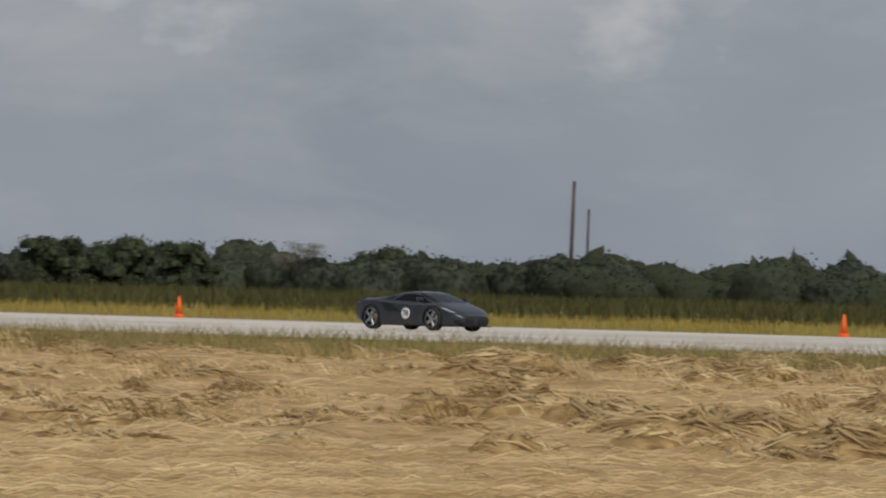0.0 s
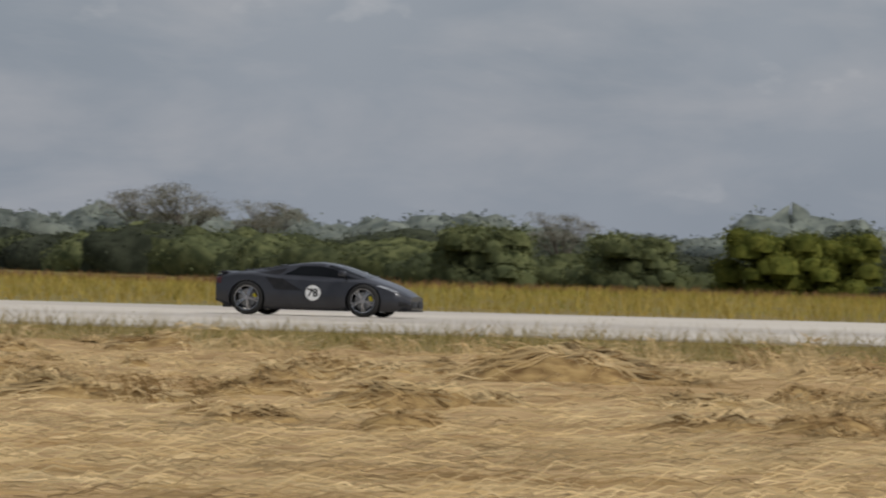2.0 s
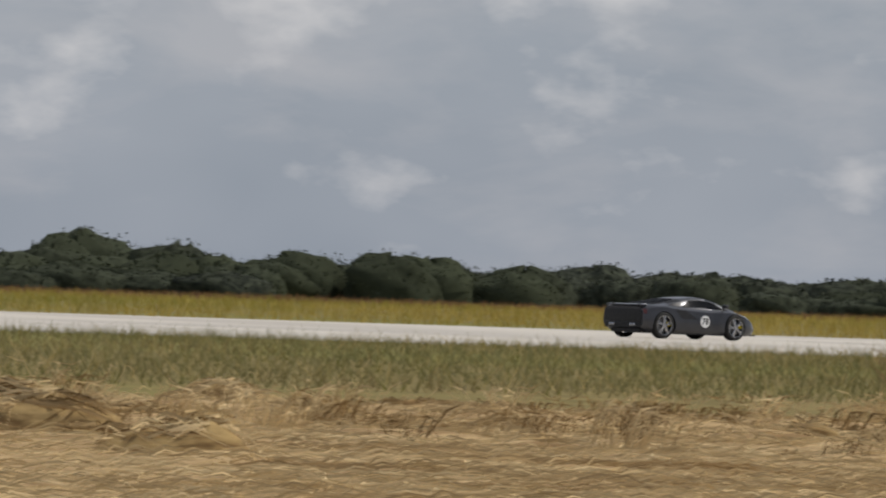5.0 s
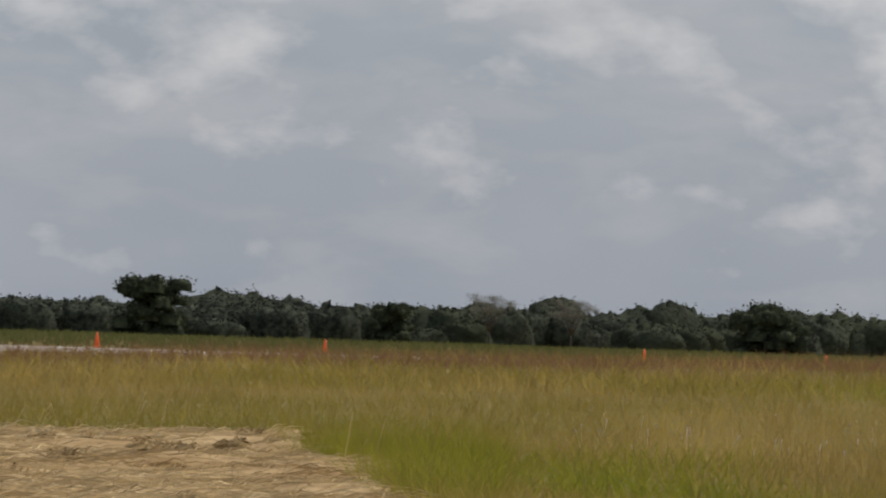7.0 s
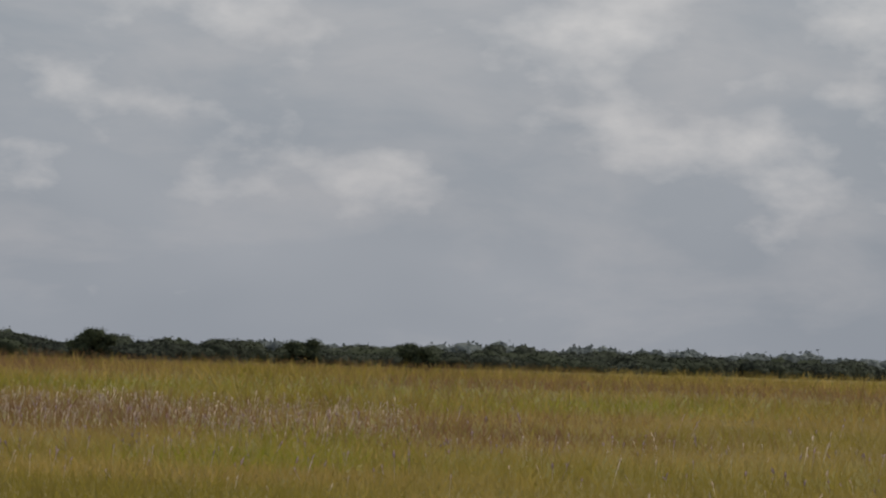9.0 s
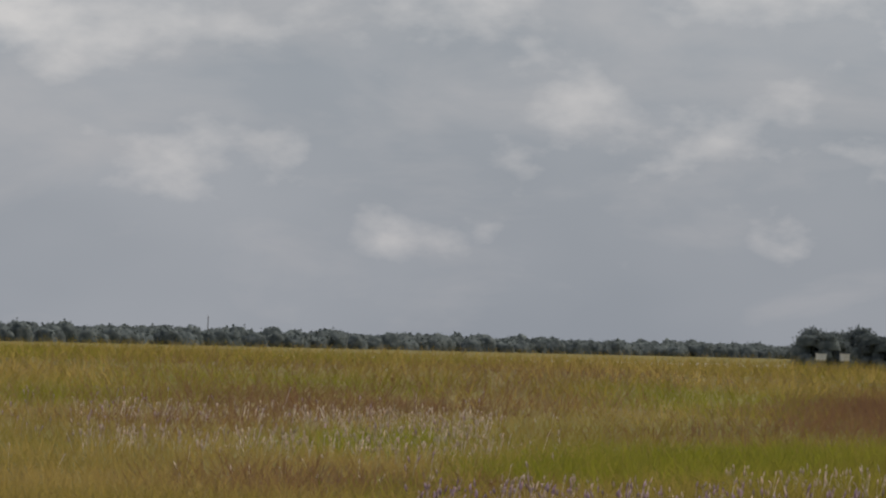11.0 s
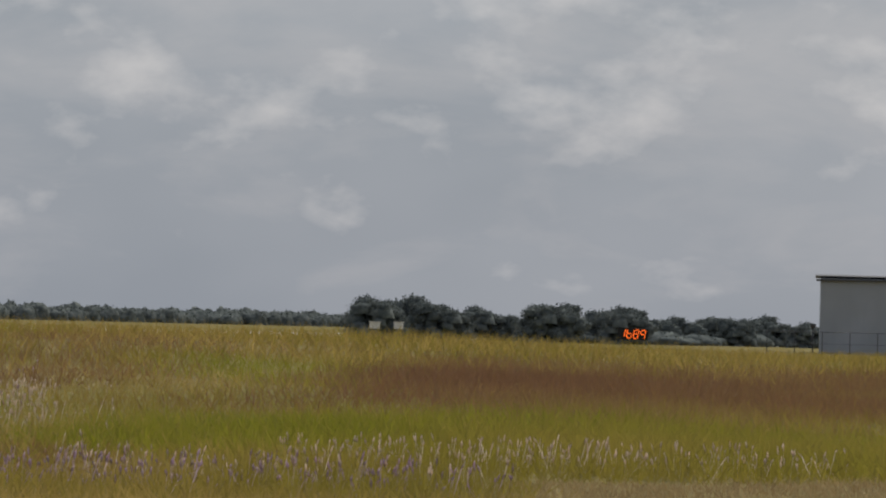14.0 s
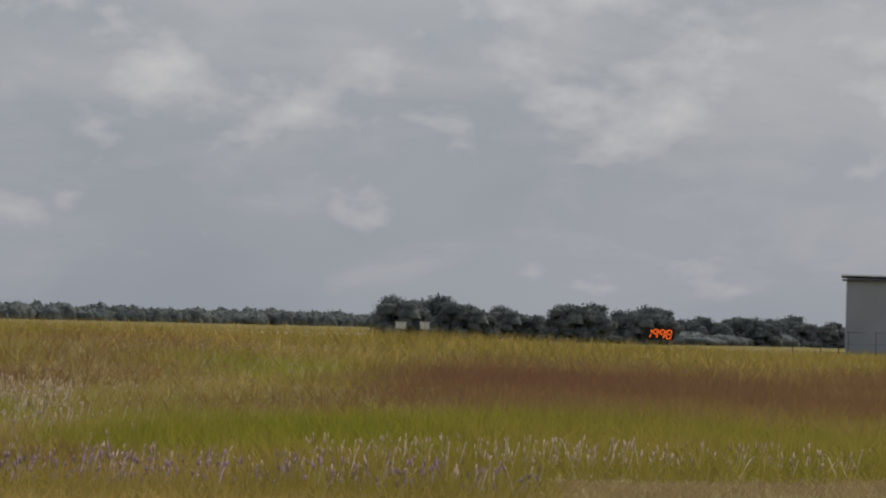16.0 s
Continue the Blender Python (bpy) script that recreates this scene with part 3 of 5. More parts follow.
strew("green_verge_grass", 120000, -20, 175, 95, 163.4, 0.20, 0.024, M_VERGE, "damp green grass along the runway edge",
      lambda x, y: (y > hay_edge(x) - 3 * vnoise(x / 2.5, y / 5, 37)) & (bearing(x, y) < 42) & (RNG.random(len(x)) < np.interp(bearing(x, y), [-5, 4], [0, 1])), lean=0.7)
strew("field_grass", 190000, -300, 560, 222.5, 300, 0.30, 0.035, M_GOLD, "golden dry grass beyond the runway", lambda x, y: ((bearing(x, y) > -24) | (y < 274)) & (bearing(x, y) < 43))
strew("rough_field_grass", 90000, -260, 420, 300, 362, 0.26, 0.06, M_GOLD, "rough golden grass before the brush", lambda x, y: (bearing(x, y) > -24) & (bearing(x, y) < 43))
strew("russet_fringe", 60000, -190, 420, 352, 384, 0.26, 0.08, M_RUSSET, "reddish brown weeds at the foot of the brush", lambda x, y: (bearing(x, y) > -21) & (bearing(x, y) < 43))
strew("dark_weeds", 150000, -780, -100, 272, 560, 0.6, 0.12, M_DARKWEED, "dark green weeds before the woodland", lambda x, y: bearing(x, y) + 2 * (vnoise(x / 30, y / 30, 35) - 0.5) < -35.5)
strew("rough_grass", 80000, -420, -100, 270, 545, 0.42, 0.09, M_GOLD, "rough golden grass before the woodland", lambda x, y: (bearing(x, y) > -36) & (bearing(x, y) < -20))
strew("green_verge", 120000, 200, 900, 222.5, 395, 0.30, 0.11, M_OLDGREEN, "dull green grass beyond the runway", lambda x, y: bearing(x, y) > 43)


def meadow(name, n, az0, az1, d0, d1, height, width, mat, label, keep=None, lean=0.75):
    x, y = sector(n, az0, az1, d0, d1)
    ok = (y < ROAD_NEAR - 1.5) & ~in_hay(x, y) & (bearing(x, y) > 41)
    if keep is not None:
        ok &= keep(x, y)
    ok &= vnoise(x / 0.7, y / 0.7, 41) + 1.2 * RNG.random(n) > 0.5
    x, y = x[ok], y[ok]
    h = height * (0.6 + 0.5 * vnoise(x / 5, y / 5, 43) + 0.3 * vnoise(x / 0.8, y / 0.8, 44))
    return tagged(blades(name, x, y, swell(x, y), h, width, mat, lean), label, "grass", kind="stuff")


def blotch(x, y, spots, seed):
    """Soft-edged ragged patches: spots are azimuth, distance and the half widths of both."""
    a, d = bearing(x, y), np.hypot(x, y)
    a = a + 1.3 * (vnoise(x / 7, y / 9, seed) - 0.5)
    d = d * (1 + 0.22 * (vnoise(x / 5, y / 5, seed + 1) - 0.5))
    w = np.zeros(len(x))
    for a0, d0, wa, wd in spots:
        w = np.maximum(w, 1.25 * np.exp(-((a - a0) / wa) ** 2 - ((d - d0) / wd) ** 2))
    return w * (0.7 + 0.6 * vnoise(x / 2.2, y / 3, seed + 2)) > 0.12 + 0.88 * RNG.random(len(x))


LIME_SPOTS = ((66.6, 192, 1.0, 22), (68.8, 186, 1.4, 13), (71.4, 182, 1.2, 14), (74.3, 250, 1.0, 32), (76.8, 262, 0.8, 26), (78.9, 168, 0.55, 16),
              (76.2, 178, 1.1, 14), (75.0, 160, 0.7, 10), (63.4, 88, 0.9, 9), (69.6, 118, 0.7, 7), (76.9, 118, 0.6, 9), (77.3, 88, 0.5, 6), (65.0, 170, 0.8, 14))
RUSSET_SPOTS = ((64.0, 235, 2.6, 26), (67.6, 240, 1.4, 20), (71.2, 212, 1.2, 16), (73.0, 205, 1.2, 22), (70.6, 232, 0.9, 12), (75.6, 196, 1.2, 16), (76.6, 152, 1.3, 13),
                (75.6, 138, 1.2, 12), (79.6, 134, 1.0, 11), (68.4, 150, 1.7, 15), (71.0, 138, 1.2, 12), (78.0, 210, 0.8, 14), (77.8, 172, 0.6, 10), (76.8, 94, 1.2, 8), (66.3, 112, 1.2, 7))


def russet_at(x, y):
    return blotch(x, y, ((84.0, 172, 2.6, 40), (81.6, 160, 1.3, 28), (80.6, 168, 0.9, 22)), 52)


def lime_at(x, y):
    return blotch(x, y, ((84.0, 111, 2.4, 13), (81.5, 110, 1.6, 11), (79.6, 109, 1.1, 9), (78.2, 107, 0.8, 8)), 56)


def mown_at(x, y):
    d, a = np.hypot(x, y), bearing(x, y)
    return (d < 90 + 3 * (a - 80.5) + 8 * (vnoise(x / 1.5, y / 2, 75) - 0.5)) & (a + 1.2 * (vnoise(x / 2, y / 2, 77) - 0.5) > 80.2)


def margin_at(x, y):
    return (y > 104 + 14 * (vnoise(x / 9, y / 9, 59) - 0.5)) & (bearing(x, y) < 73) & (vnoise(x / 11, y / 8, 55) > 0.3)


def grass_at(x, y):
    return ~(margin_at(x, y) & (RNG.random(len(x)) < 0.93)) & ~blotch(x, y, LIME_SPOTS, 151) & ~blotch(x, y, RUSSET_SPOTS, 161) & ~russet_at(x, y) & ~lime_at(x, y) & ~mown_at(x, y)


meadow("tall_grass", 560000, 42, 84, 58, 200, 0.25, 0.010, M_TALL, "tall golden-green meadow grass gone to seed", grass_at)
meadow("far_tall_grass", 240000, 42, 84, 170, 700, 0.36, 0.030, M_TALL, "tall ochre meadow grass", grass_at)
meadow("russet_weeds", 150000, 78, 84, 112, 225, 0.27, 0.014, M_RUSSET, "patch of reddish brown seeding weeds", russet_at)
meadow("russet_margin", 260000, 42, 73, 125, 480, 0.40, 0.022, M_RUSSET, "reddish brown weeds along the runway edge", margin_at)
meadow("green_grass", 110000, 76.5, 84, 92, 132, 0.27, 0.011, M_LIME, "bright green grass in a low band", lime_at)
meadow("green_patches", 190000, 62, 80, 80, 300, 0.27, 0.016, M_LIME, "fresh green patches in the dry meadow", lambda x, y: blotch(x, y, LIME_SPOTS, 151))
meadow("russet_patches", 210000, 61, 81, 86, 300, 0.27, 0.016, M_RUSSET, "reddish brown patches of seeding weeds in the meadow", lambda x, y: blotch(x, y, RUSSET_SPOTS, 161))
meadow("mown_stubble", 60000, 79.5, 84, 56, 104, 0.07, 0.012, M_STUB, "pale mown stubble at the meadow's edge", mown_at, 0.8)
meadow("green_clump", 22000, 59.5, 62.6, 76, 112, 0.36, 0.008, M_LIME, "green grass at the corner of the mown strip", lambda x, y: vnoise(x / 3, y / 3, 57) > 0.3)


def flowers(name, n, az0, az1, d0, d1, mat, label, thresh, seed):
    """Upright flower spikes: a stalk with a narrow ragged head."""
    x, y = sector(n, az0, az1, d0, d1)
    ok = (vnoise(x / 5, y / 8, seed) > thresh) & ~mown_at(x, y)
    x, y = x[ok], y[ok]
    n = len(x)
    h = 0.12 + 0.22 * RNG.random(n)
    lx, ly = RNG.normal(0, 0.06, n), RNG.normal(0, 0.06, n)
    w = 0.007 + 0.009 * RNG.random(n)
    g = swell(x, y)
    z0 = g + h
    z1 = z0 + 0.04 + 0.07 * RNG.random(n)
    v = np.empty((n, 6, 3), np.float32)
    zm = z0 * 0.5 + z1 * 0.5
    v[:, 0] = np.stack([x + lx * 0.7, y + ly * 0.7, z0], 1)
    v[:, 1] = np.stack([x + lx, y + ly, z1], 1)
    for k, (ca, sa) in enumerate(((1, 0), (-0.5, 0.87), (-0.5, -0.87))):
        v[:, 2 + k] = np.stack([x + lx * 0.85 + ca * w, y + ly * 0.85 + sa * w, zm], 1)
    v[:, 5] = np.stack([x, y, g], 1)
    base = np.arange(n)[:, None] * 6
    f = np.concatenate([base + np.array([q]) for q in ((0, 2, 3), (0, 3, 4), (0, 4, 2), (1, 3, 2), (1, 4, 3), (1, 2, 4), (0, 5, 2))], 0)
    return tagged(new(name, fast_mesh(name, v.reshape(-1, 3), f, mat, 3)), label, "wildflowers", kind="stuff")


flowers("pale_wildflowers", 4200, 77.6, 84, 84, 96, M_PETAL, "pale seeding wildflower spikes in the tall grass", 0.46, 61)
flowers("pale_wildflowers", 1400, 75.0, 77.6, 106, 132, M_PETAL, "pale seeding wildflower spikes in the tall grass", 0.42, 67)
flowers("pale_wildflowers", 1000, 66.7, 70.4, 128, 165, M_PETAL, "pale seeding wildflower spikes in the tall grass", 0.45, 65)
flowers("pale_wildflowers", 520, 63, 78, 90, 135, M_PETAL, "pale seeding wildflower spikes in the tall grass", 0.5, 69)
flowers("purple_wildflowers", 1700, 77, 84, 78, 97, M_PURPLE, "purple wildflower spikes in the tall grass", 0.5, 63)
flowers("purple_wildflowers", 900, 67, 77.5, 100, 150, M_PURPLE, "purple wildflower spikes in the tall grass", 0.5, 73)


# ---------------------------------------------------------------- woodland
def rise(ph):
    """Height over a heap's foot at the angle ph from its top: flat-topped, not pointed."""
    return np.sign(np.cos(ph)) * np.abs(np.cos(ph)) ** 0.6


def lump_at(th, ph, cx, cy):
    return 0.62 + 0.28 * vnoise(np.cos(th) * 1.8 + cx * 0.7, np.sin(th) * 1.8 + ph * 1.8 + cy * 0.3, 71) + 0.25 * vnoise(np.cos(th) * 4 + cx, ph * 5 + cy, 79)


def dome(cx, cy, rx, ry, h, z0, heart, nu, nv):
    """A closed lumpy heart of foliage: vertices and triangles."""
    th, ph = np.meshgrid(np.arange(nu) * 2 * np.pi / nu, np.linspace(0.02, 1.75, nv + 1), indexing="ij")
    q = (heart + 0.02) * lump_at(th, ph, cx, cy)
    p = np.stack([cx + rx * q * np.sin(ph) * np.cos(th), cy + ry * q * np.sin(ph) * np.sin(th), z0 + h * q * rise(ph)], -1)
    i = np.arange(nu * (nv + 1)).reshape(nu, nv + 1)
    n = np.roll(i, -1, axis=0)
    a, b, c, d = i[:, :-1], i[:, 1:], n[:, 1:], n[:, :-1]
    return p.reshape(-1, 3), np.concatenate([np.stack([a, b, c], -1).reshape(-1, 3), np.stack([a, c, d], -1).reshape(-1, 3)])


def clump_arrays(cx, cy, rx, ry, h, n, leaf, z0=0.0, core=(0, 0), heart=0.82):
    """Leaves over the lumpy surface of a heap, with a closed heart if core gives its divisions."""
    th = RNG.random(n) * 6.283
    ph = np.arccos(1 - RNG.random(n) * 1.08)
    r = lump_at(th, ph, cx, cy) * (heart + (0.09 if heart > 0.8 else 0.34) * RNG.random(n) if core[0] else 0.35 + 0.68 * RNG.random(n))
    c = np.stack([cx + rx * r * np.sin(ph) * np.cos(th), cy + ry * r * np.sin(ph) * np.sin(th), z0 + h * r * rise(ph)], 1)
    u = RNG.normal(size=(n, 3))
    u /= np.linalg.norm(u, axis=1)[:, None]
    w = np.cross(u, RNG.normal(size=(n, 3)))
    w /= np.linalg.norm(w, axis=1)[:, None]
    s = (leaf * (0.5 + RNG.random(n)))[:, None]
    leaves = np.stack([c - u * s - w * s * 0.5, c + u * s - w * s * 0.5, c + w * s * 0.9], 1)
    return leaves, dome(cx, cy, rx, ry, h, z0, heart, *core) if core[0] else None


def leaf_mesh(name, chunks, mat):
    v = np.concatenate([c[0] for c in chunks]).reshape(-1, 3)
    verts, faces, count = [v], [np.arange(len(v)).reshape(-1, 3)], len(v)
    for _, heart in chunks:
        if heart:
            verts.append(heart[0])
            faces.append(heart[1] + count)
            count += len(heart[0])
    v = np.concatenate(verts)
    v[:, 2] = np.maximum(v[:, 2], 0.02)
    me = fast_mesh(name, v, np.concatenate(faces), mat, 3)
    me.shade_smooth()
    return me


def line_y(x):
    """How far off the front of the brush stands."""
    return np.interp(x, [-800, -240, -150, -100, 200, 1200], [545, 545, 470, 385, 395, 400])


def olive_share(az_):
    """How much of the brush is pale olive instead of dark, along the wood."""
    # the olive from -31 to -28 paints sunlight on the tree cluster
    return float(np.interp(az_, [-31.5, -31, -28, -27, -22.5, -21.5, -13, -12, 8, 10, 19, 44, 52.3, 52.8, 57, 57.6], [0, .6, .6, .15, .3, .8, .8, .1, .05, .28, .28, 0, 0, .6, .6, 0]))


def brush(x0, x1, step, hgt, back, mat, label, n=85, leaf=0.34, seed=0, line=line_y, vary=0.75, name="brush_front", pale=None):
    chunks, others = [], []
    for x in np.arange(x0, x1, step):
        xx = x + RNG.normal(0, step * 0.22)
        yy = float(line(xx)) + back + RNG.random() * 14
        k = 0.995 - vary / 2 + vary * float(vnoise(np.array([xx / 13.0]), np.array([back * 1.0]), 81 + seed)[0]) + 0.1 * RNG.normal()
        az = math.degrees(math.atan2(xx, yy))
        h = 0.93 * hgt * max(k, 0.5) * float(np.interp(az, [-45, -36, -25.5, -20, -9, 0, 6, 9, 20, 43, 45.7, 52.4, 54.5, 57.6, 59.4, 60.6, 64.4, 65.6, 66.4], [1.65, 1.6, 1.2, 0.92, 0.95, 1.08, 1.05, 0.86, 0.86, 1.1, 1.25, 1.28, 1.2, 1.15, 1.38, 1.5, 1.85, 1.75, 1.08]))
        to = others if pale and RNG.random() < olive_share(az) else chunks
        to.append(clump_arrays(xx, yy, max((step + 0.5) * 1.3, h * 1.05), 3.4, h, n, leaf, core=(13, 6)))
    if others:
        tagged(new(name, leaf_mesh(name, others, pale)), "pale olive brush among the dark mesquite", "brush", kind="stuff")
    return tagged(new(name, leaf_mesh(name, chunks, mat)), label, "brush", kind="stuff")


MESQUITE = "dense dark mesquite brush behind the field"
brush(-640, -165, 2.6, 2.3, 0, M_BRUSH, MESQUITE, 380, 0.115, pale=M_OLIVE)
brush(-165, 440, 2.4, 2.3, 0, M_BRUSH, MESQUITE, 720, 0.075, pale=M_OLIVE)
brush(440, 1420, 2.4, 2.3, 0, M_BRUSH, MESQUITE, 430, 0.13, pale=M_OLIVE)
brush(-760, -165, 3.4, 2.9, 45, M_BRUSH, MESQUITE, 300, 0.13, seed=4, name="brush_back", pale=M_OLIVE)
brush(-165, 440, 3.4, 2.9, 45, M_BRUSH, MESQUITE, 420, 0.085, seed=4, name="brush_back")
brush(440, 1500, 3.4, 2.9, 45, M_BRUSH, MESQUITE, 240, 0.14, seed=4, name="brush_back")
brush(150, 1420, 3.6, 2.2, 22, M_BRUSH, MESQUITE, 160, 0.15, seed=6, name="brush_middle")
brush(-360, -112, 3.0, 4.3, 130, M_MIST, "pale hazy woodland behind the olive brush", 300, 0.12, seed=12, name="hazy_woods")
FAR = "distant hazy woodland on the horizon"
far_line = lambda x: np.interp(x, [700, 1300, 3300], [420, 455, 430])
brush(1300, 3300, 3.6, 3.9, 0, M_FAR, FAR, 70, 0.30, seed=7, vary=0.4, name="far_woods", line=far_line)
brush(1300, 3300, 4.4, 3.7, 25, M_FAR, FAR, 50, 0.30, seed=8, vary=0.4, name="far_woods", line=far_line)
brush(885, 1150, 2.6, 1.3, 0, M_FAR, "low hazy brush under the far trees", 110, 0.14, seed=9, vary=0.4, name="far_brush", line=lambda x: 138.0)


def tree(name, height, spread, leaves, mat, seed, leaf=0.22, trunk=0.16, open_=0.0, limbs=7):
    """A short-trunked spreading tree: trunk with limbs, crown of small leaves in uneven clumps."""
    rnd = random.Random(seed)
    root = new(name)
    bm = bmesh.new()
    fork = height * 0.28
    tube(bm, (0, 0, -0.05), (rnd.uniform(-.1, .1), 0, fork), trunk, trunk * 0.75, 8)
    ends = []
    for k in range(limbs):
        a = k * 6.283 / limbs + rnd.uniform(-.4, .4)
        r = spread * rnd.uniform(0.45, 0.85)
        e = Vector((math.cos(a) * r, math.sin(a) * r * 0.8, height * rnd.uniform(0.5, 0.9)))
        mid = Vector((e.x * 0.45, e.y * 0.45, fork + (e.z - fork) * 0.6))
        tube(bm, (0, 0, fork * 0.9), mid, trunk * 0.5, trunk * 0.32, 6)
        tube(bm, mid, e, trunk * 0.32, trunk * 0.12, 6)
        ends.append(e)
        for _ in range(3):
            q = mid.lerp(e, rnd.random()) + Vector((rnd.uniform(-.6, .6), rnd.uniform(-.6, .6), rnd.uniform(.1, .8))) * spread * 0.3
            tube(bm, mid, q, trunk * 0.16, trunk * 0.05, 5)
            ends.append(q)
    ends.append(Vector((0, 0, height * 0.86)))
    if open_ < 0.5:
        for k in range(24):
            a = k * 0.7 + rnd.uniform(-.2, .2)
            r = spread * rnd.uniform(0.3, 0.95)
            ends.append(Vector((math.cos(a) * r, math.sin(a) * r, height * rnd.uniform(0.02, 0.6))))
    part("trunk", bm, M_BARK, root)
    chunks = []
    for e in ends:
        s = spread * rnd.uniform(0.40, 0.60) * (1 - 0.5 * open_)
        chunks.append(clump_arrays(e.x, e.y, s, s, s * 0.75, max(8, int(leaves / len(ends))), leaf, e.z - s * 0.3, core=(0, 0) if open_ else (8, 4), heart=0.60))
    crown = new("crown", leaf_mesh("crown", chunks, mat))
    crown.parent = root
    return root


def polar(az_, d):
    return d * math.sin(radians(az_)), d * math.cos(radians(az_))


def plant(proto, az_, d, height, base_height, turn=0.0):
    x, y = polar(az_, d)
    ob = copy_thing(proto, Matrix())
    k = height / base_height
    ob.matrix_basis = pose(x, y, 0, 0, 0, turn) @ Matrix.Diagonal((k, k, k, 1))
    return ob


T_DARK = tagged(tree("tree", 5.0, 2.9, 5200, M_LEAF, 1, 0.11), "dark green spreading mesquite tree at the field's far edge", "tree", "trees along the field")
T_WIDE = tagged(tree("tree", 4.2, 3.4, 5200, M_LEAF, 2, 0.11), "broad low dark green tree in the brush", "tree", "trees along the field")
T_BARE = tagged(tree("tree", 5.2, 3.0, 4600, M_LEAFG, 3, 0.042, 0.12, 0.8, 11), "sparse half-bare grey tree above the brush", "tree", "trees along the field")
T_YELL = tagged(tree("bush", 3.0, 2.5, 6500, M_LEAFY, 4, 0.07, 0.10), "bright yellow-green round bush before the brush", "bush", "bushes along the field")
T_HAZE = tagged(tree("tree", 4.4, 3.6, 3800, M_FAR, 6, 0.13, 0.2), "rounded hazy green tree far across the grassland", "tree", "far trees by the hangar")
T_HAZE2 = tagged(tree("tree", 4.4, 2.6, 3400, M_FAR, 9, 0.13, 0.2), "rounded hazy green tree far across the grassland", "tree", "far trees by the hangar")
T_DOME = tagged(tree("tree", 4.3, 4.3, 15000, M_LEAFG, 11, 0.036, 0.13, 0.55, 15), "wide domed grey tree with fine bare twigs", "tree", "trees along the field")
T_OLIVE = tagged(tree("bush", 2.6, 2.3, 6500, M_OLIVE, 14, 0.07, 0.10), "rounded dull olive bush before the dark brush", "bush", "bushes along the field")
PROTOS = {"m": (T_DOME, 4.3), "o": (T_OLIVE, 2.6), "h": (T_HAZE, 4.4), "k": (T_HAZE2, 4.4), "d": (T_DARK, 5.0), "w": (T_WIDE, 4.2), "b": (T_BARE, 5.2), "y": (T_YELL, 3.0)}

# kind, azimuth, distance, height
TREES_A = (("d", -47.9, 790, 4.7), ("w", -47.5, 800, 4.3), ("d", -47.1, 785, 4.5), ("b", -46.4, 790, 5.0), ("w", -45.9, 800, 4.0), ("d", -42.15, 740, 4.4),
           ("b", -42.3, 735, 5.2), ("b", -42.05, 735, 5.1), ("w", -40.5, 720, 3.9), ("d", -38.0, 690, 4.2), ("w", -37.2, 680, 4.4), ("w", -36.4, 690, 4.5))
# olive bushes from -31.1 to -28.6 colour in the cluster's sunlit foot
TREES_B = (("d", -31.0, 560, 5.1), ("d", -30.2, 555, 6.2), ("d", -29.7, 560, 7.0), ("d", -29.3, 548, 7.3), ("w", -28.8, 560, 5.6), ("d", -28.4, 566, 4.6),
           ("o", -31.1, 552, 3.9), ("o", -30.6, 548, 3.6), ("o", -29.9, 546, 4.2), ("o", -29.2, 545, 4.4), ("o", -28.6, 546, 3.8), ("w", -24.6, 560, 3.0), ("w", -24.3, 565, 3.2), ("w", -23.9, 575, 2.8), ("d", -18.6, 470, 4.7), ("w", -18.2, 475, 4.5), ("b", -16.15, 470, 4.6), ("b", -15.9, 468, 5.0), ("b", -15.4, 472, 4.2))
TREES_C = (("y", -12.3, 385, 2.6), ("y", -11.95, 386, 2.5), ("w", -11.9, 390, 2.6), ("y", -10.7, 380, 2.9), ("w", -10.3, 388, 3.0), ("b", -8.2, 395, 3.8), ("b", -7.9, 395, 3.7), ("d", -7.5, 392, 4.0), ("w", -7.8, 396, 3.9), ("d", -5.3, 394, 3.1),
           ("y", -6.75, 368, 2.4), ("y", -6.45, 370, 2.3), ("w", -6.1, 392, 3.5), ("w", -5.7, 396, 3.2), ("w", -4.15, 400, 2.8), ("d", -1.5, 400, 3.2), ("w", 2.9, 396, 2.8), ("w", 3.3, 398, 2.9), ("y", 5.45, 374, 2.1), ("y", 14.97, 378, 2.3),
           ("d", 13.1, 400, 3.3), ("m", 15.85, 400, 4.3), ("o", 13.45, 384, 2.2), ("o", 14.35, 386, 1.7), ("o", 16.1, 386, 2.3), ("o", -9.6, 384, 2.3), ("o", -13.2, 390, 2.4), ("o", -14.1, 392, 2.6), ("y", 17.0, 392, 2.5), ("y", 16.3, 388, 2.6))
TREES_D = (("b", 46.2, 580, 3.6), ("b", 46.9, 585, 3.5), ("b", 48.1, 590, 3.4), ("b", 48.7, 600, 3.5), ("b", 49.9, 600, 3.5), ("b", 50.4, 610, 3.3), ("b", 45.75, 570, 4.6), ("d", 45.1, 565, 4.0), ("b", 47.4, 575, 3.5), ("b", 49.5, 590, 3.4), ("d", 53.6, 620, 4.0), ("w", 53.75, 615, 4.0), ("y", 53.3, 600, 2.7), ("b", 55.1, 660, 3.9),
           ("d", 56.1, 690, 3.4), ("b", 57.0, 700, 3.6), ("d", 60.43, 790, 5.4), ("d", 61.9, 830, 3.8), ("b", 63.0, 850, 5.0), ("b", 62.5, 845, 5.2), ("w", 64.2, 880, 4.6), ("b", 65.14, 900, 6.2))
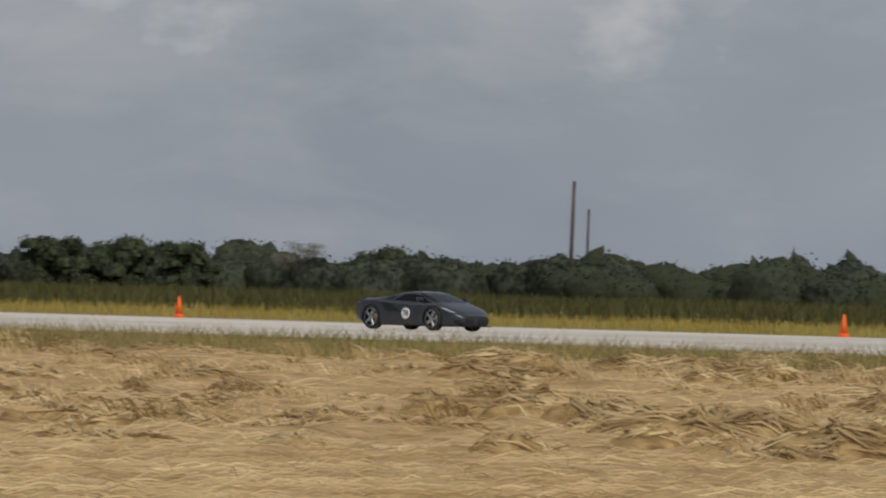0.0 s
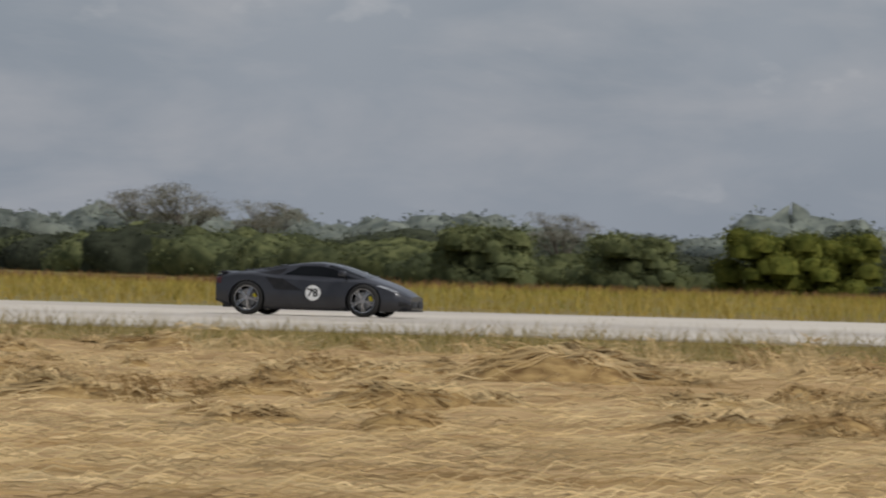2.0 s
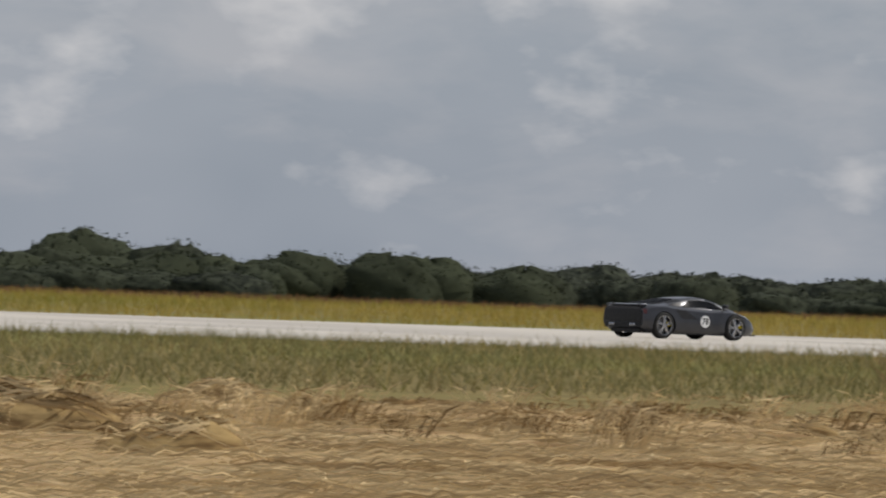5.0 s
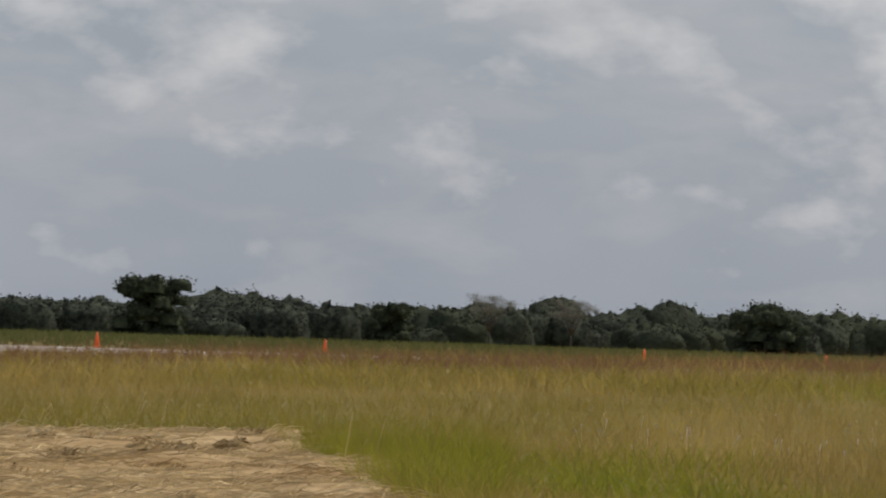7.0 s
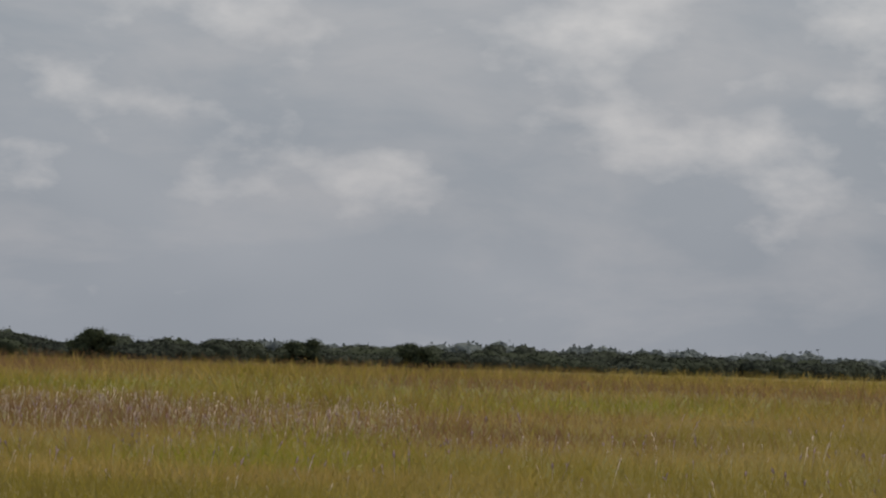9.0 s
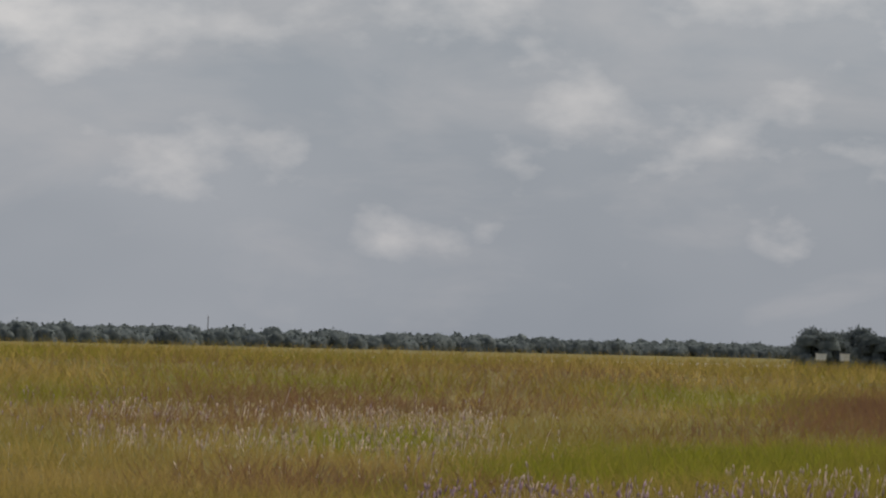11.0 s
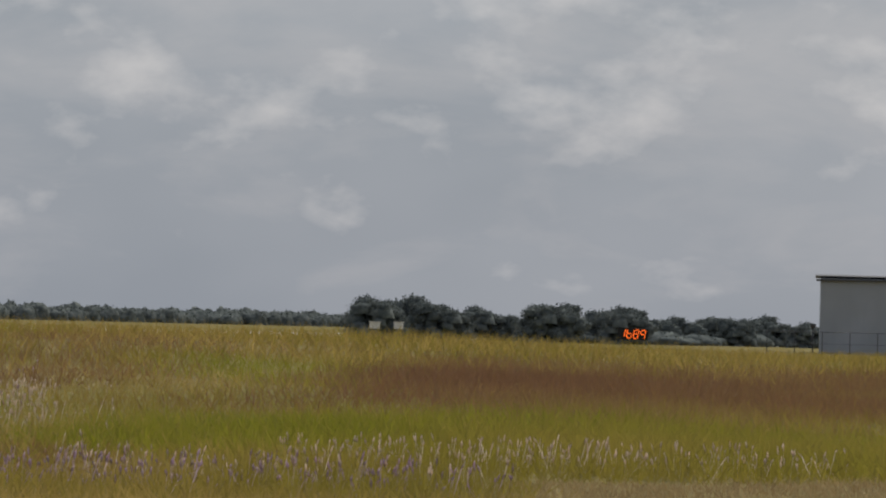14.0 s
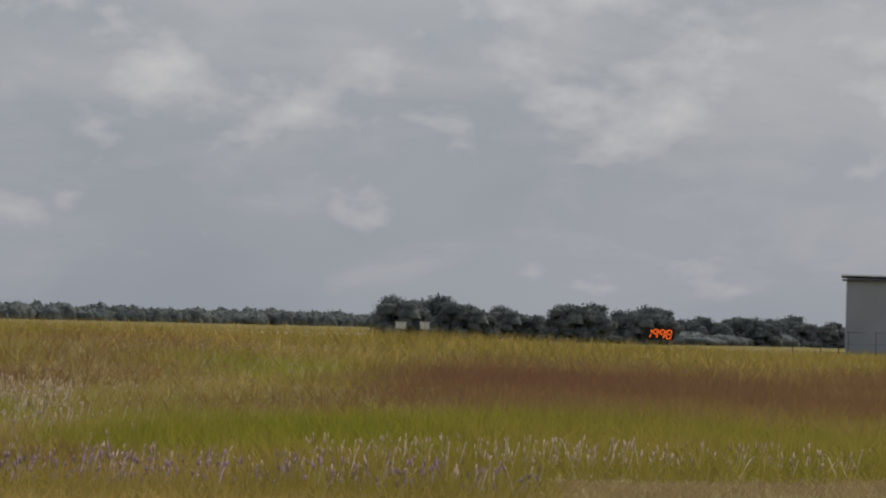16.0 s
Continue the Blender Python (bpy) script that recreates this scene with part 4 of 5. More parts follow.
TREES_E = (("w", 66.78, 960, 3.3), ("w", 67.62, 985, 3.4), ("w", 68.42, 1010, 3.2), ("w", 69.7, 1060, 2.9), ("w", 70.4, 1075, 2.8))
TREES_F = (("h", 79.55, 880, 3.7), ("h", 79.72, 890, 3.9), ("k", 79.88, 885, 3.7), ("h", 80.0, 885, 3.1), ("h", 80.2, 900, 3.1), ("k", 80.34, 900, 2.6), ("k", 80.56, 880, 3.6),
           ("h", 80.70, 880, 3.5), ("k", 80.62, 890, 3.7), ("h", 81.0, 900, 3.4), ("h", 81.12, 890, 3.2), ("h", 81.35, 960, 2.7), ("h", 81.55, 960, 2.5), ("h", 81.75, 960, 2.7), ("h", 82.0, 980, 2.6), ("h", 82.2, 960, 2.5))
spin = random.Random(5)
for group_ in (TREES_A, TREES_B, TREES_C, TREES_D, TREES_E, TREES_F):
    for kind_, az_, d_, h_ in group_:
        plant(PROTOS[kind_][0], az_, d_, h_, PROTOS[kind_][1], spin.uniform(0, 360))
# the first of each kind stands in the wood too
for (ob, _h), (az_, d_) in zip(PROTOS.values(), ((27.0, 405), (23.0, 385), (81.9, 1000), (81.6, 990), (-43.6, 780), (8.2, 410), (-13.6, 415), (9.0, 382))):
    x, y = polar(az_, d_)
    ob.matrix_basis = pose(x, y, 0) @ Matrix.Diagonal((0.7, 0.7, 0.7, 1))


# ---------------------------------------------------------------- utility poles
def utility_pole(az_, d, height, arm=True, lean=0.0):
    x, y = polar(az_, d)
    root = tagged(new("utility_pole"), "weathered wooden utility pole behind the brush", "utility pole", "poles of the power line")
    root.matrix_basis = pose(x, y, 0, 0, lean, 0)
    bm = bmesh.new()
    tube(bm, (0, 0, -0.05), (0, 0, height), 0.19, 0.14, 10)
    part("shaft", bm, M_POLE, root)
    if arm:
        bm = bmesh.new()
        box(bm, (0.9, 0.12, 0.12), pose(0, -0.18, height - 1.6), 0.01)
        part("crossarm", bm, M_POLE, root)
        for s in (-0.38, 0.38):
            bm = bmesh.new()
            tube(bm, (s, -0.18, height - 1.54), (s, -0.18, height - 1.34), 0.05, 0.04, 8)
            part("insulator", bm, M_STEELG, root)
    return root


for az_, d_, lean_ in ((-44.74, 774, 1.5), (-44.64, 1063, 1), (-38.44, 1150, 0), (-37.93, 750, 0.5), (-33.54, 1336, 0), (-30.52, 684, 5), (-28.26, 750, 4), (-18.93, 723, 5), (-8.74, 640, 6), (12.25, 602, 6), (75.81, 3500, 0)):
    utility_pole(az_, d_, 10.0, arm=False, lean=lean_)
utility_pole(47.33, 1000, 10.0)


# ---------------------------------------------------------------- cones
def traffic_cone():
    root = tagged(new("traffic_cone"), "tall orange plastic traffic cone at the runway edge", "traffic cone", "cones along the runway")
    bm = bmesh.new()
    box(bm, (0.38, 0.38, 0.035), pose(0, 0, 0.018), 0.012)
    part("base", bm, M_CONE, root, smooth=False)
    bm = bmesh.new()
    tube(bm, (0, 0, 0.03), (0, 0, 0.12), 0.155, 0.14, 20)
    tube(bm, (0, 0, 0.12), (0, 0, 0.72), 0.135, 0.035, 20)
    part("body", bm, M_CONE, root)
    bm = bmesh.new()
    tube(bm, (0, 0, 0.715), (0, 0, 0.745), 0.042, 0.036, 14)
    part("rim", bm, M_CONE, root)
    return root


cone = traffic_cone()
CONE_Y, top_z = ROAD_FAR - 0.6, 0.04
cone_az = (-47.12, -43.06, -38.77, -32.09, -25.74, -17.48, -8.79, 0.59, 11.16, 19.5, 27.2, 33.8, 40.4, 46.35, 50.48, 52.84, 55.94, 57.61, 60.11, 61.5, 63.45, 64.56)
cone.matrix_basis = pose(CONE_Y * math.tan(radians(cone_az[0])), CONE_Y, top_z)
for az_ in cone_az[1:]:
    copy_thing(cone, pose(CONE_Y * math.tan(radians(az_)), CONE_Y, top_z, 0, 0, az_ * 7))


# ---------------------------------------------------------------- foam barriers by the runway
def foam_block(w, d, h):
    root = tagged(new("foam_block"), "black foam marker block on the runway verge", "marker block", "blocks on the verge")
    bm = bmesh.new()
    box(bm, (w, d, h), pose(0, 0, h / 2), 0.05)
    part("block", bm, M_FOAM, root, smooth=False)
    for s in (-0.3, 0.3):
        bm = bmesh.new()
        box(bm, (0.05, d + 0.012, h * 0.98), pose(s * w, 0, h / 2))
        part("strap", bm, M_STEELG, root, smooth=False)
    return root


def marker_post(h, r):
    root = tagged(new("marker_post"), "white plastic marker post in the verge grass", "marker post", "posts on the verge")
    bm = bmesh.new()
    tube(bm, (0, 0, 0), (0, 0, h), r, r, 10)
    part("shaft", bm, M_WHITE, root)
    bm = bmesh.new()
    tube(bm, (0, 0, h * 0.5), (0, 0, h * 0.54), r * 1.04, r * 1.04, 10)
    part("band", bm, M_BLACK, root)
    return root


VY = 158.0
vx = lambda a, y=VY: y * math.tan(radians(a))
b0 = foam_block(0.55, 0.5, 0.72)
b0.matrix_basis = pose(vx(-42.33), VY, 0)
for a_, dy, sx in ((-42.2, .3, 1), (-42.08, 0, 1), (-41.96, .2, 1), (-41.86, .1, 1.15), (-41.66, 0, 1.05)):
    ob = copy_thing(b0, pose(vx(a_), VY + dy, 0, 0, 0, dy * 30) @ Matrix.Diagonal((1, 1, sx, 1)))
    ob.scale = (1, 1, sx)
p0 = marker_post(1.12, 0.05)
p0.matrix_basis = pose(vx(-42.0), VY - .5, 0, 0, 3, 0)
for a_, k in ((-41.83, 1.0), (-42.25, .75), (-42.12, .8), (-41.75, .85), (-41.66, .8)):
    ob = copy_thing(p0, pose(vx(a_), VY - .55, 0, 0, 2))
    ob.scale = (k, k, k)
ob = copy_thing(b0, pose(vx(51.17, 161), 161, 0))
ob.scale = (1.5, 1, 1.2)
ob = copy_thing(b0, pose(vx(51.33, 161), 161, 0))
ob.scale = (0.9, 1, 0.5)


# ---------------------------------------------------------------- timing gate and mast
def timing_gate():
    root = tagged(new("timing_gate"), "tubular timing stand with grey tarpaulin and mixed white and yellow legs", "timing stand")
    apexes = ((-0.56, 0, 2.12), (0.56, 0, 2.12))
    legs = (("leg", apexes[0], (-1.85, 0.25, 0), M_STEELG, "dull grey leg"), ("leg", apexes[0], (0.2, 0.5, 0), M_YELLOW, "yellow painted leg"),
            ("leg", apexes[1], (-0.78, -0.55, 0), M_STEELW, "white leg"), ("leg", apexes[1], (1.28, -0.2, 0), M_STEELW, "white leg"))
    for nm, a, b, mat, lab in legs:
        bm = bmesh.new()
        tube(bm, b, a, 0.036, 0.036, 10)
        leg = part(nm, bm, mat, root, lab)
        bm = bmesh.new()
        tube(bm, (b[0], b[1], 0), Vector(b).lerp(Vector(a), 0.07), 0.055, 0.045, 10)
        part("rubber_foot", bm, M_BLACK, leg)
    for a in apexes:
        bm = bmesh.new()
        bmesh.ops.create_uvsphere(bm, u_segments=14, v_segments=8, radius=0.085, matrix=pose(*a) @ Matrix.Diagonal((1, 1, 0.75, 1)))
        part("cap", bm, M_WHITE, root)
    bm = bmesh.new()
    tube(bm, apexes[0], apexes[1], 0.03, 0.03, 10)
    part("ridge_tube", bm, M_BLACK, root)
    for y_, mat in ((-0.26, M_STEELW), (0.26, M_STEELG)):
        bm = bmesh.new()
        tube(bm, (-1.25, y_, 1.02), (1.0, y_, 1.02), 0.036, 0.036, 10)
        part("rail", bm, mat, root)
    # hanging tarpaulin in folds
    bm = bmesh.new()
    cols, rws = 40, 10
    grid = []
    for i in range(cols + 1):
        col = []
        for j in range(rws + 1):
            u, v = i / cols, j / rws
            fold = 0.05 * math.sin(u * 24 + math.sin(v * 3)) * (0.3 + v) + 0.025 * math.sin(u * 61)
            col.append(bm.verts.new((-0.57 - 0.05 * v + u * 1.08, -0.05 + fold, 2.1 - v * 1.06 + 0.03 * math.sin(u * 9))))
        grid.append(col)
    for i in range(cols):
        for j in range(rws):
            bm.faces.new((grid[i][j], grid[i + 1][j], grid[i + 1][j + 1], grid[i][j + 1]))
    bmesh.ops.solidify(bm, geom=bm.faces[:], thickness=0.012)
    part("tarpaulin", bm, M_CLOTH, root, "grey tarpaulin hanging in folds")
    bm = bmesh.new()
    box(bm, (0.2, 0.05, 0.92), pose(0.45, -0.2, 1.52, 0, 5, 0), 0.015)
    part("white_panel", bm, M_WHITE, root, "white upright panel")
    bm = bmesh.new()
    box(bm, (0.32, 0.3, 0.15), pose(0.44, -0.05, 1.12), 0.02)
    part("control_box", bm, M_STEELG, root)
    bm = bmesh.new()
    box(bm, (0.3, 0.3, 0.2), pose(0.82, -0.05, 1.14, 0, 8), 0.03)
    part("battery_box", bm, M_SHED, root)
    bm = bmesh.new()
    tube(bm, (0.42, 0, 2.12), (0.42, 0, 2.24), 0.06, 0.05, 10)
    tube(bm, (0.42, 0, 2.2), (0.46, 0, 2.93), 0.022, 0.012, 8)
    part("antenna", bm, M_BLACK, root)
    # solar panel leaning off the far side
    bm = bmesh.new()
    box(bm, (0.52, 0.03, 0.34), pose(-0.86, 0.35, 1.98, -25, 0, 0), 0.008)
    part("solar_panel", bm, M_BLACK, root)
    bm = bmesh.new()
    tube(bm, (-0.86, 0.35, 1.98), (-0.56, 0.02, 2.08), 0.02, 0.02, 8)
    part("bracket", bm, M_STEELG, root)
    return root


gate = timing_gate()
gate.matrix_basis = pose(-10.21, 120.5, 0, 0, 0, 4) @ Matrix.Diagonal((0.906, 0.906, 0.977, 1))

mast = tagged(new("marker_mast"), "thin leaning timing mast in the verge", "mast")
mast.matrix_basis = pose(4.45, 139, 0, 0, 4.0, 0)
bm = bmesh.new()
tube(bm, (0, 0, 0), (0, 0, 3.5), 0.042, 0.034, 10)
part("shaft", bm, M_STEELG, mast)
bm = bmesh.new()
tube(bm, (0, 0, 3.48), (0, 0, 3.54), 0.05, 0.05, 10)
part("cap", bm, M_BLACK, mast)


# ---------------------------------------------------------------- hangar, fence, sign, boxes
def hangar():
    root = tagged(new("hangar"), "grey metal-clad hangar with a low roof behind the fence", "hangar")
    W, Dp, Hh = 46.0, 30.0, 5.7
    x, y = polar(82.27, 700)
    root.matrix_basis = pose(x, y, 0, 0, 0, -82.2)
    bm = bmesh.new()
    box(bm, (W, Dp, Hh), pose(W / 2, Dp / 2, Hh / 2), 0.03)
    part("wall", bm, M_METALW, root, smooth=False)
    bm = bmesh.new()
    for k in range(92):
        box(bm, (0.12, 0.06, Hh - 0.1), pose(0.3 + k * 0.5, -0.02, Hh / 2))
    tagged(part("cladding_ribs", bm, M_METALW, root, smooth=False), kind="stuff")
    bm = bmesh.new()
    box(bm, (W + 0.7, 0.35, 0.15), pose(W / 2, -0.12, Hh + 0.04, 0, -0.5, 0), 0.03)
    part("gutter", bm, M_TRIM, root, smooth=False)
    bm = bmesh.new()
    v = [bm.verts.new(p) for p in ((-0.4, -0.3, Hh + .15), (W + .4, -0.3, Hh + .15), (W + .4, Dp + .3, Hh + .15), (-0.4, Dp + .3, Hh + .15), (-0.4, Dp / 2, Hh + 2.2), (W + .4, Dp / 2, Hh + 2.2))]
    for q in ((0, 1, 5, 4), (3, 4, 5, 2), (0, 4, 3), (1, 2, 5), (0, 3, 2, 1)):
        bm.faces.new([v[k] for k in q])
    for f in bm.verts:
        f.co.z = min(f.co.z, Hh + 0.35)
    part("roof", bm, M_TRIM, root, smooth=False)
    bm = bmesh.new()
    tube(bm, (-0.5, -0.4, 0), (-0.5, -0.4, 1.95), 0.06, 0.06, 8)
    tube(bm, (-0.5, -0.4, 1.95), (-0.5, -0.4, 2.25), 0.16, 0.24, 10)
    part("vent_pipe", bm, M_TRIM, root)
    return root


hangar()


def fence(az0, az1, d, h=1.75, n=18):
    root = tagged(new("fence"), "dark wire fence with slim posts before the hangar", "fence")
    p = [Vector((*polar(az0 + (az1 - az0) * k / (n - 1), d), 0)) for k in range(n)]
    for q in p:
        bm = bmesh.new()
        tube(bm, q, q + Vector((0, 0, h)), 0.03, 0.03, 6)
        part("post", bm, M_TRIM, root)
    for z, r in ((h - 0.05, 0.022), (h * 0.5, 0.012), (0.25, 0.012)):
        for a, b in zip(p[:-1], p[1:]):
            bm = bmesh.new()
            tube(bm, a + Vector((0, 0, z)), b + Vector((0, 0, z)), r, r, 5)
            part("rail", bm, M_TRIM, root)
    return root


fence(81.95, 83.3, 640, 1.7, 9)

SEG = {"a": (0, 0.5, 0), "g": (0, 0, 0), "d": (0, -0.5, 0), "f": (-0.27, 0.25, 1), "b": (0.27, 0.25, 1), "e": (-0.27, -0.25, 1), "c": (0.27, -0.25, 1)}
DIGIT_H, SLANT = 0.40, 0.15


def seg_place(digit, seg):
    sx, sz, _ = SEG[seg]
    z = sz * DIGIT_H
    return Vector((-0.50 + digit * 0.325 + sx * DIGIT_H + z * SLANT, -0.075, 0.30 + z))


def speed_sign():
    x, y = polar(81.13, 450)
    root = tagged(new("speed_display"), "black speed display board with glowing orange digits", "speed display")
    root.matrix_basis = pose(x, y, 1.0, 0, 2.2, -81.1)
    bm = bmesh.new()
    box(bm, (1.46, 0.12, 0.56), pose(0, 0, 0.30), 0.015)
    part("cabinet", bm, M_BLACK, root, smooth=False)
    for s in (-0.55, 0.55):
        bm = bmesh.new()
        tube(bm, (s, 0, -1.0), (s, 0, 0.05), 0.03, 0.03, 8)
        part("leg", bm, M_STEELG, root)
    segs = {}
    shown = ("bc", "cdefg", "abcdefg", "abcfg")
    for d, used_ in enumerate(shown):
        for s in used_:
            bm = bmesh.new()
            if SEG[s][2]:
                box(bm, (0.034, 0.02, DIGIT_H * 0.42), Matrix.Shear("XY", 4, (0, 0)) @ pose(0, 0, 0, 0, math.degrees(math.atan(SLANT)), 0), 0.008)
            else:
                box(bm, (DIGIT_H * 0.42, 0.02, 0.034), Matrix(), 0.008)
            ob = part("led_segment", bm, M_LED, root, "glowing orange segment", smooth=False)
            ob.location = seg_place(d, s)
            segs[d, s] = ob
    return root, segs


display, led = speed_sign()


def utility_box(az_, d, w, h, legs):
    x, y = polar(az_, d)
    root = tagged(new("utility_box"), "white box shelter standing in the far grass", "utility box", "white boxes in the grass")
    root.matrix_basis = pose(x, y, 0, 0, 0, -az_)
    bm = bmesh.new()
    box(bm, (w, 0.8, h), pose(0, 0, h / 2 + legs), 0.05)
    part("body", bm, M_SHED, root, smooth=False)
    bm = bmesh.new()
    box(bm, (w + 0.12, 0.95, 0.08), pose(0, 0, h + legs + 0.04), 0.02)
    part("lid", bm, M_STEELW, root, smooth=False)
    bm = bmesh.new()
    box(bm, (w * 0.7, 0.5, legs + 0.02), pose(0, 0, legs / 2))
    part("plinth", bm, M_STEELG, root, smooth=False)
    return root


utility_box(79.555, 840, 0.95, 0.55, 0.95)
utility_box(79.70, 845, 0.85, 0.6, 0.95)
for a_, w_ in ((53.90, 1.0), (54.02, 0.8), (54.12, 0.8)):
    utility_box(a_, 560, w_, 0.55, 0.45)


def low_shelter(az_, d, w):
    x, y = polar(az_, d)
    root = tagged(new("low_shelter"), "low open shelter with a pale metal roof before the trees", "shelter")
    root.matrix_basis = pose(x, y, 0, 0, 0, -az_)
    bm = bmesh.new()
    box(bm, (w, 1.6, 0.09), pose(0, 0, 0.92, -4, 1.2, 0), 0.02)
    part("roof", bm, M_STEELW, root, "pale metal roof", smooth=False)
    for s in (-0.45, -0.15, 0.15, 0.45):
        bm = bmesh.new()
        box(bm, (0.08, 0.08, 0.90), pose(s * w, 0, 0.45), 0.01)
        part("post", bm, M_STEELG, root, smooth=False)
    return root


low_shelter(52.11, 530, 4.2)


def parked_car(az_, d):
    """A small white hatchback seen end-on over the grass."""
    x, y = polar(az_, d)
    root = tagged(new("parked_car"), "white hatchback parked in the grass before the brush", "car")
    root.matrix_basis = pose(x, y, float(swell(np.array([x]), np.array([y]))[0]), 0, 0, -az_ + 12)
    bm = bmesh.new()
    box(bm, (1.66, 3.7, 0.5), pose(0, 0, 0.5), 0.14)
    part("body", bm, M_WHITE, root)
    bm = bmesh.new()
    r = bmesh.ops.create_cube(bm, size=1.0, matrix=pose(0, 0.15, 0.98) @ Matrix.Diagonal((1.5, 2.3, 0.56, 1)))
    for v in r["verts"]:
        if v.co.z > 1.0:
            v.co.x *= 0.74
            v.co.y = 0.15 + (v.co.y - 0.15) * 0.66
    bmesh.ops.bevel(bm, geom=bm.edges[:], offset=0.09, segments=3, affect="EDGES")
    part("cabin", bm, M_WHITE, root)
    bm = bmesh.new()
    box(bm, (1.06, 0.02, 0.30), pose(0, -0.83, 1.02, -37, 0, 0), 0.008)
    part("windscreen", bm, M_GLASS, root, "dark windscreen", smooth=False)
    for s_ in (-1, 1):
        bm = bmesh.new()
        box(bm, (0.02, 1.3, 0.28), pose(s_ * 0.672, 0.15, 1.02, 0, -s_ * 19, 0), 0.008)
        part("side_window", bm, M_GLASS, root, "dark side window", smooth=False)
        bm = bmesh.new()
        box(bm, (0.26, 0.04, 0.12), pose(s_ * 0.6, -1.845, 0.58), 0.015)
        part("headlight", bm, M_LAMP, root, "clear headlight")
        for y_ in (-1.15, 1.2):
            bm = bmesh.new()
            tube(bm, (s_ * 0.66, y_, 0.29), (s_ * 0.85, y_, 0.29), 0.29, 0.29, 22)
            part("wheel", bm, M_TYRE, root)
    return root


parked_car(16.62, 384)


def pipe_rail(x0, x1, y, n):
    root = tagged(new("pipe_rail"), "low pale pipe rail along the foot of the brush", "rail")
    step = (x1 - x0) / n
    low = swell(np.linspace(x0, x1, n + 1), np.full(n + 1, y))
    for k in range(n + 1):
        z = float(low[k])
        bm = bmesh.new()
        tube(bm, (x0 + k * step, y, z), (x0 + k * step, y, z + 0.77), 0.04, 0.04, 8)
        part("post", bm, M_RAIL, root)
        if k < n:
            bm = bmesh.new()
            tube(bm, (x0 + k * step, y, z + 0.75), (x0 + (k + 1) * step, y, float(low[k + 1]) + 0.75), 0.035, 0.035, 8)
            part("rail", bm, M_RAIL, root)
    return root


pipe_rail(62, 134, 368, 12)


# ---------------------------------------------------------------- the car
def curve(pts):
    xs, vs = [p[0] for p in pts], [p[1] for p in pts]

    def f(x):
        # smoothed between the knots
        return sum(float(np.interp(x + o, xs, vs)) * w for o, w in ((-.12, .15), (-.06, .2), (0, .3), (.06, .2), (.12, .15)))
    return f


Z_TOP = curve(((-2.15, .85), (-2.0, .93), (-1.5, .955), (-1.05, 1.02), (-.6, 1.12), (-.2, 1.165), (.15, 1.17), (.5, 1.10), (.85, .98), (1.2, .855), (1.6, .73), (1.95, .585), (2.15, .45)))
Z_BELT = curve(((-2.15, .78), (-1.8, .885), (-1.35, .90), (-.8, .83), (0, .79), (.6, .775), (1.1, .785), (1.5, .69), (1.9, .55), (2.15, .40)))
HALF_W = curve(((-2.15, .84), (-1.9, .915), (-1.3, .945), (-.5, .905), (.3, .90), (1.1, .925), (1.6, .875), (1.95, .74), (2.15, .50)))
W_ROOF = curve(((-2.15, .74), (-1.6, .66), (-1.1, .60), (-.6, .56), (-.1, .55), (.4, .60), (.9, .66), (1.2, .64), (1.7, .6), (2.15, .40)))
Z_LOW = curve(((-2.15, .30), (-1.9, .17), (-1.4, .13), (1.3, .12), (1.9, .14), (2.15, .19)))


def section(x):
    """Half cross-section of the body, from the keel to the roof's centre."""
    w, zb, zt, zl, wr = HALF_W(x), Z_BELT(x), Z_TOP(x), Z_LOW(x), W_ROOF(x)
    zr = zt - 0.045 * (1 if zt - zb > 0.12 else 0.5)
    pts = [(0, zl), (w * .86, zl), (w * .97, zl + .09), (w, zl + .26 * (zb - zl) + .05), (w * .985, zl + .62 * (zb - zl)), (w * .955, zb - .03), (w * .89, zb + .012)]
    wi = w * .83
    for k in (.12, .5, .9):
        pts.append((wi + (wr - wi) * k, zb + .02 + (zr - zb - .02) * k))
    pts += [(wr * .86, zr + (zt - zr) * .55), (wr * .5, zt - .008), (0, zt)]
    return pts


def body_grid(x0, x1, nx):
    return [(x, section(x)) for x in np.linspace(x0, x1, nx)]


def patch(x0, x1, k0, k1, nx, off, side, skew=None):
    """A sheet lying just proud of the body between two stations and two section knots."""
    bm = bmesh.new()
    rows_ = []
    for i in range(nx + 1):
        u = i / nx
        col = []
        for k in range(int(round((k1 - k0) * 4)) + 1):
            kk = k0 + k / 4
            v = (kk - k0) / (k1 - k0)
            x = x0 + (x1 - x0) * u
            if skew:
                x = skew(u, v)
            sec = section(x)
            i0 = min(int(kk), len(sec) - 2)
            f = kk - i0
            yy = sec[i0][0] * (1 - f) + sec[i0 + 1][0] * f
            zz = sec[i0][1] * (1 - f) + sec[i0 + 1][1] * f
            ty, tz = sec[i0 + 1][0] - sec[i0][0], sec[i0 + 1][1] - sec[i0][1]
            ln = math.hypot(ty, tz) or 1
            col.append(bm.verts.new((x, side * (yy + off * tz / ln), zz - off * ty / ln)))
        rows_.append(col)
    for a, b in zip(rows_[:-1], rows_[1:]):
        for k in range(len(a) - 1):
            q = (a[k], b[k], b[k + 1], a[k + 1])
            bm.faces.new(q if side < 0 else q[::-1])
    return bm


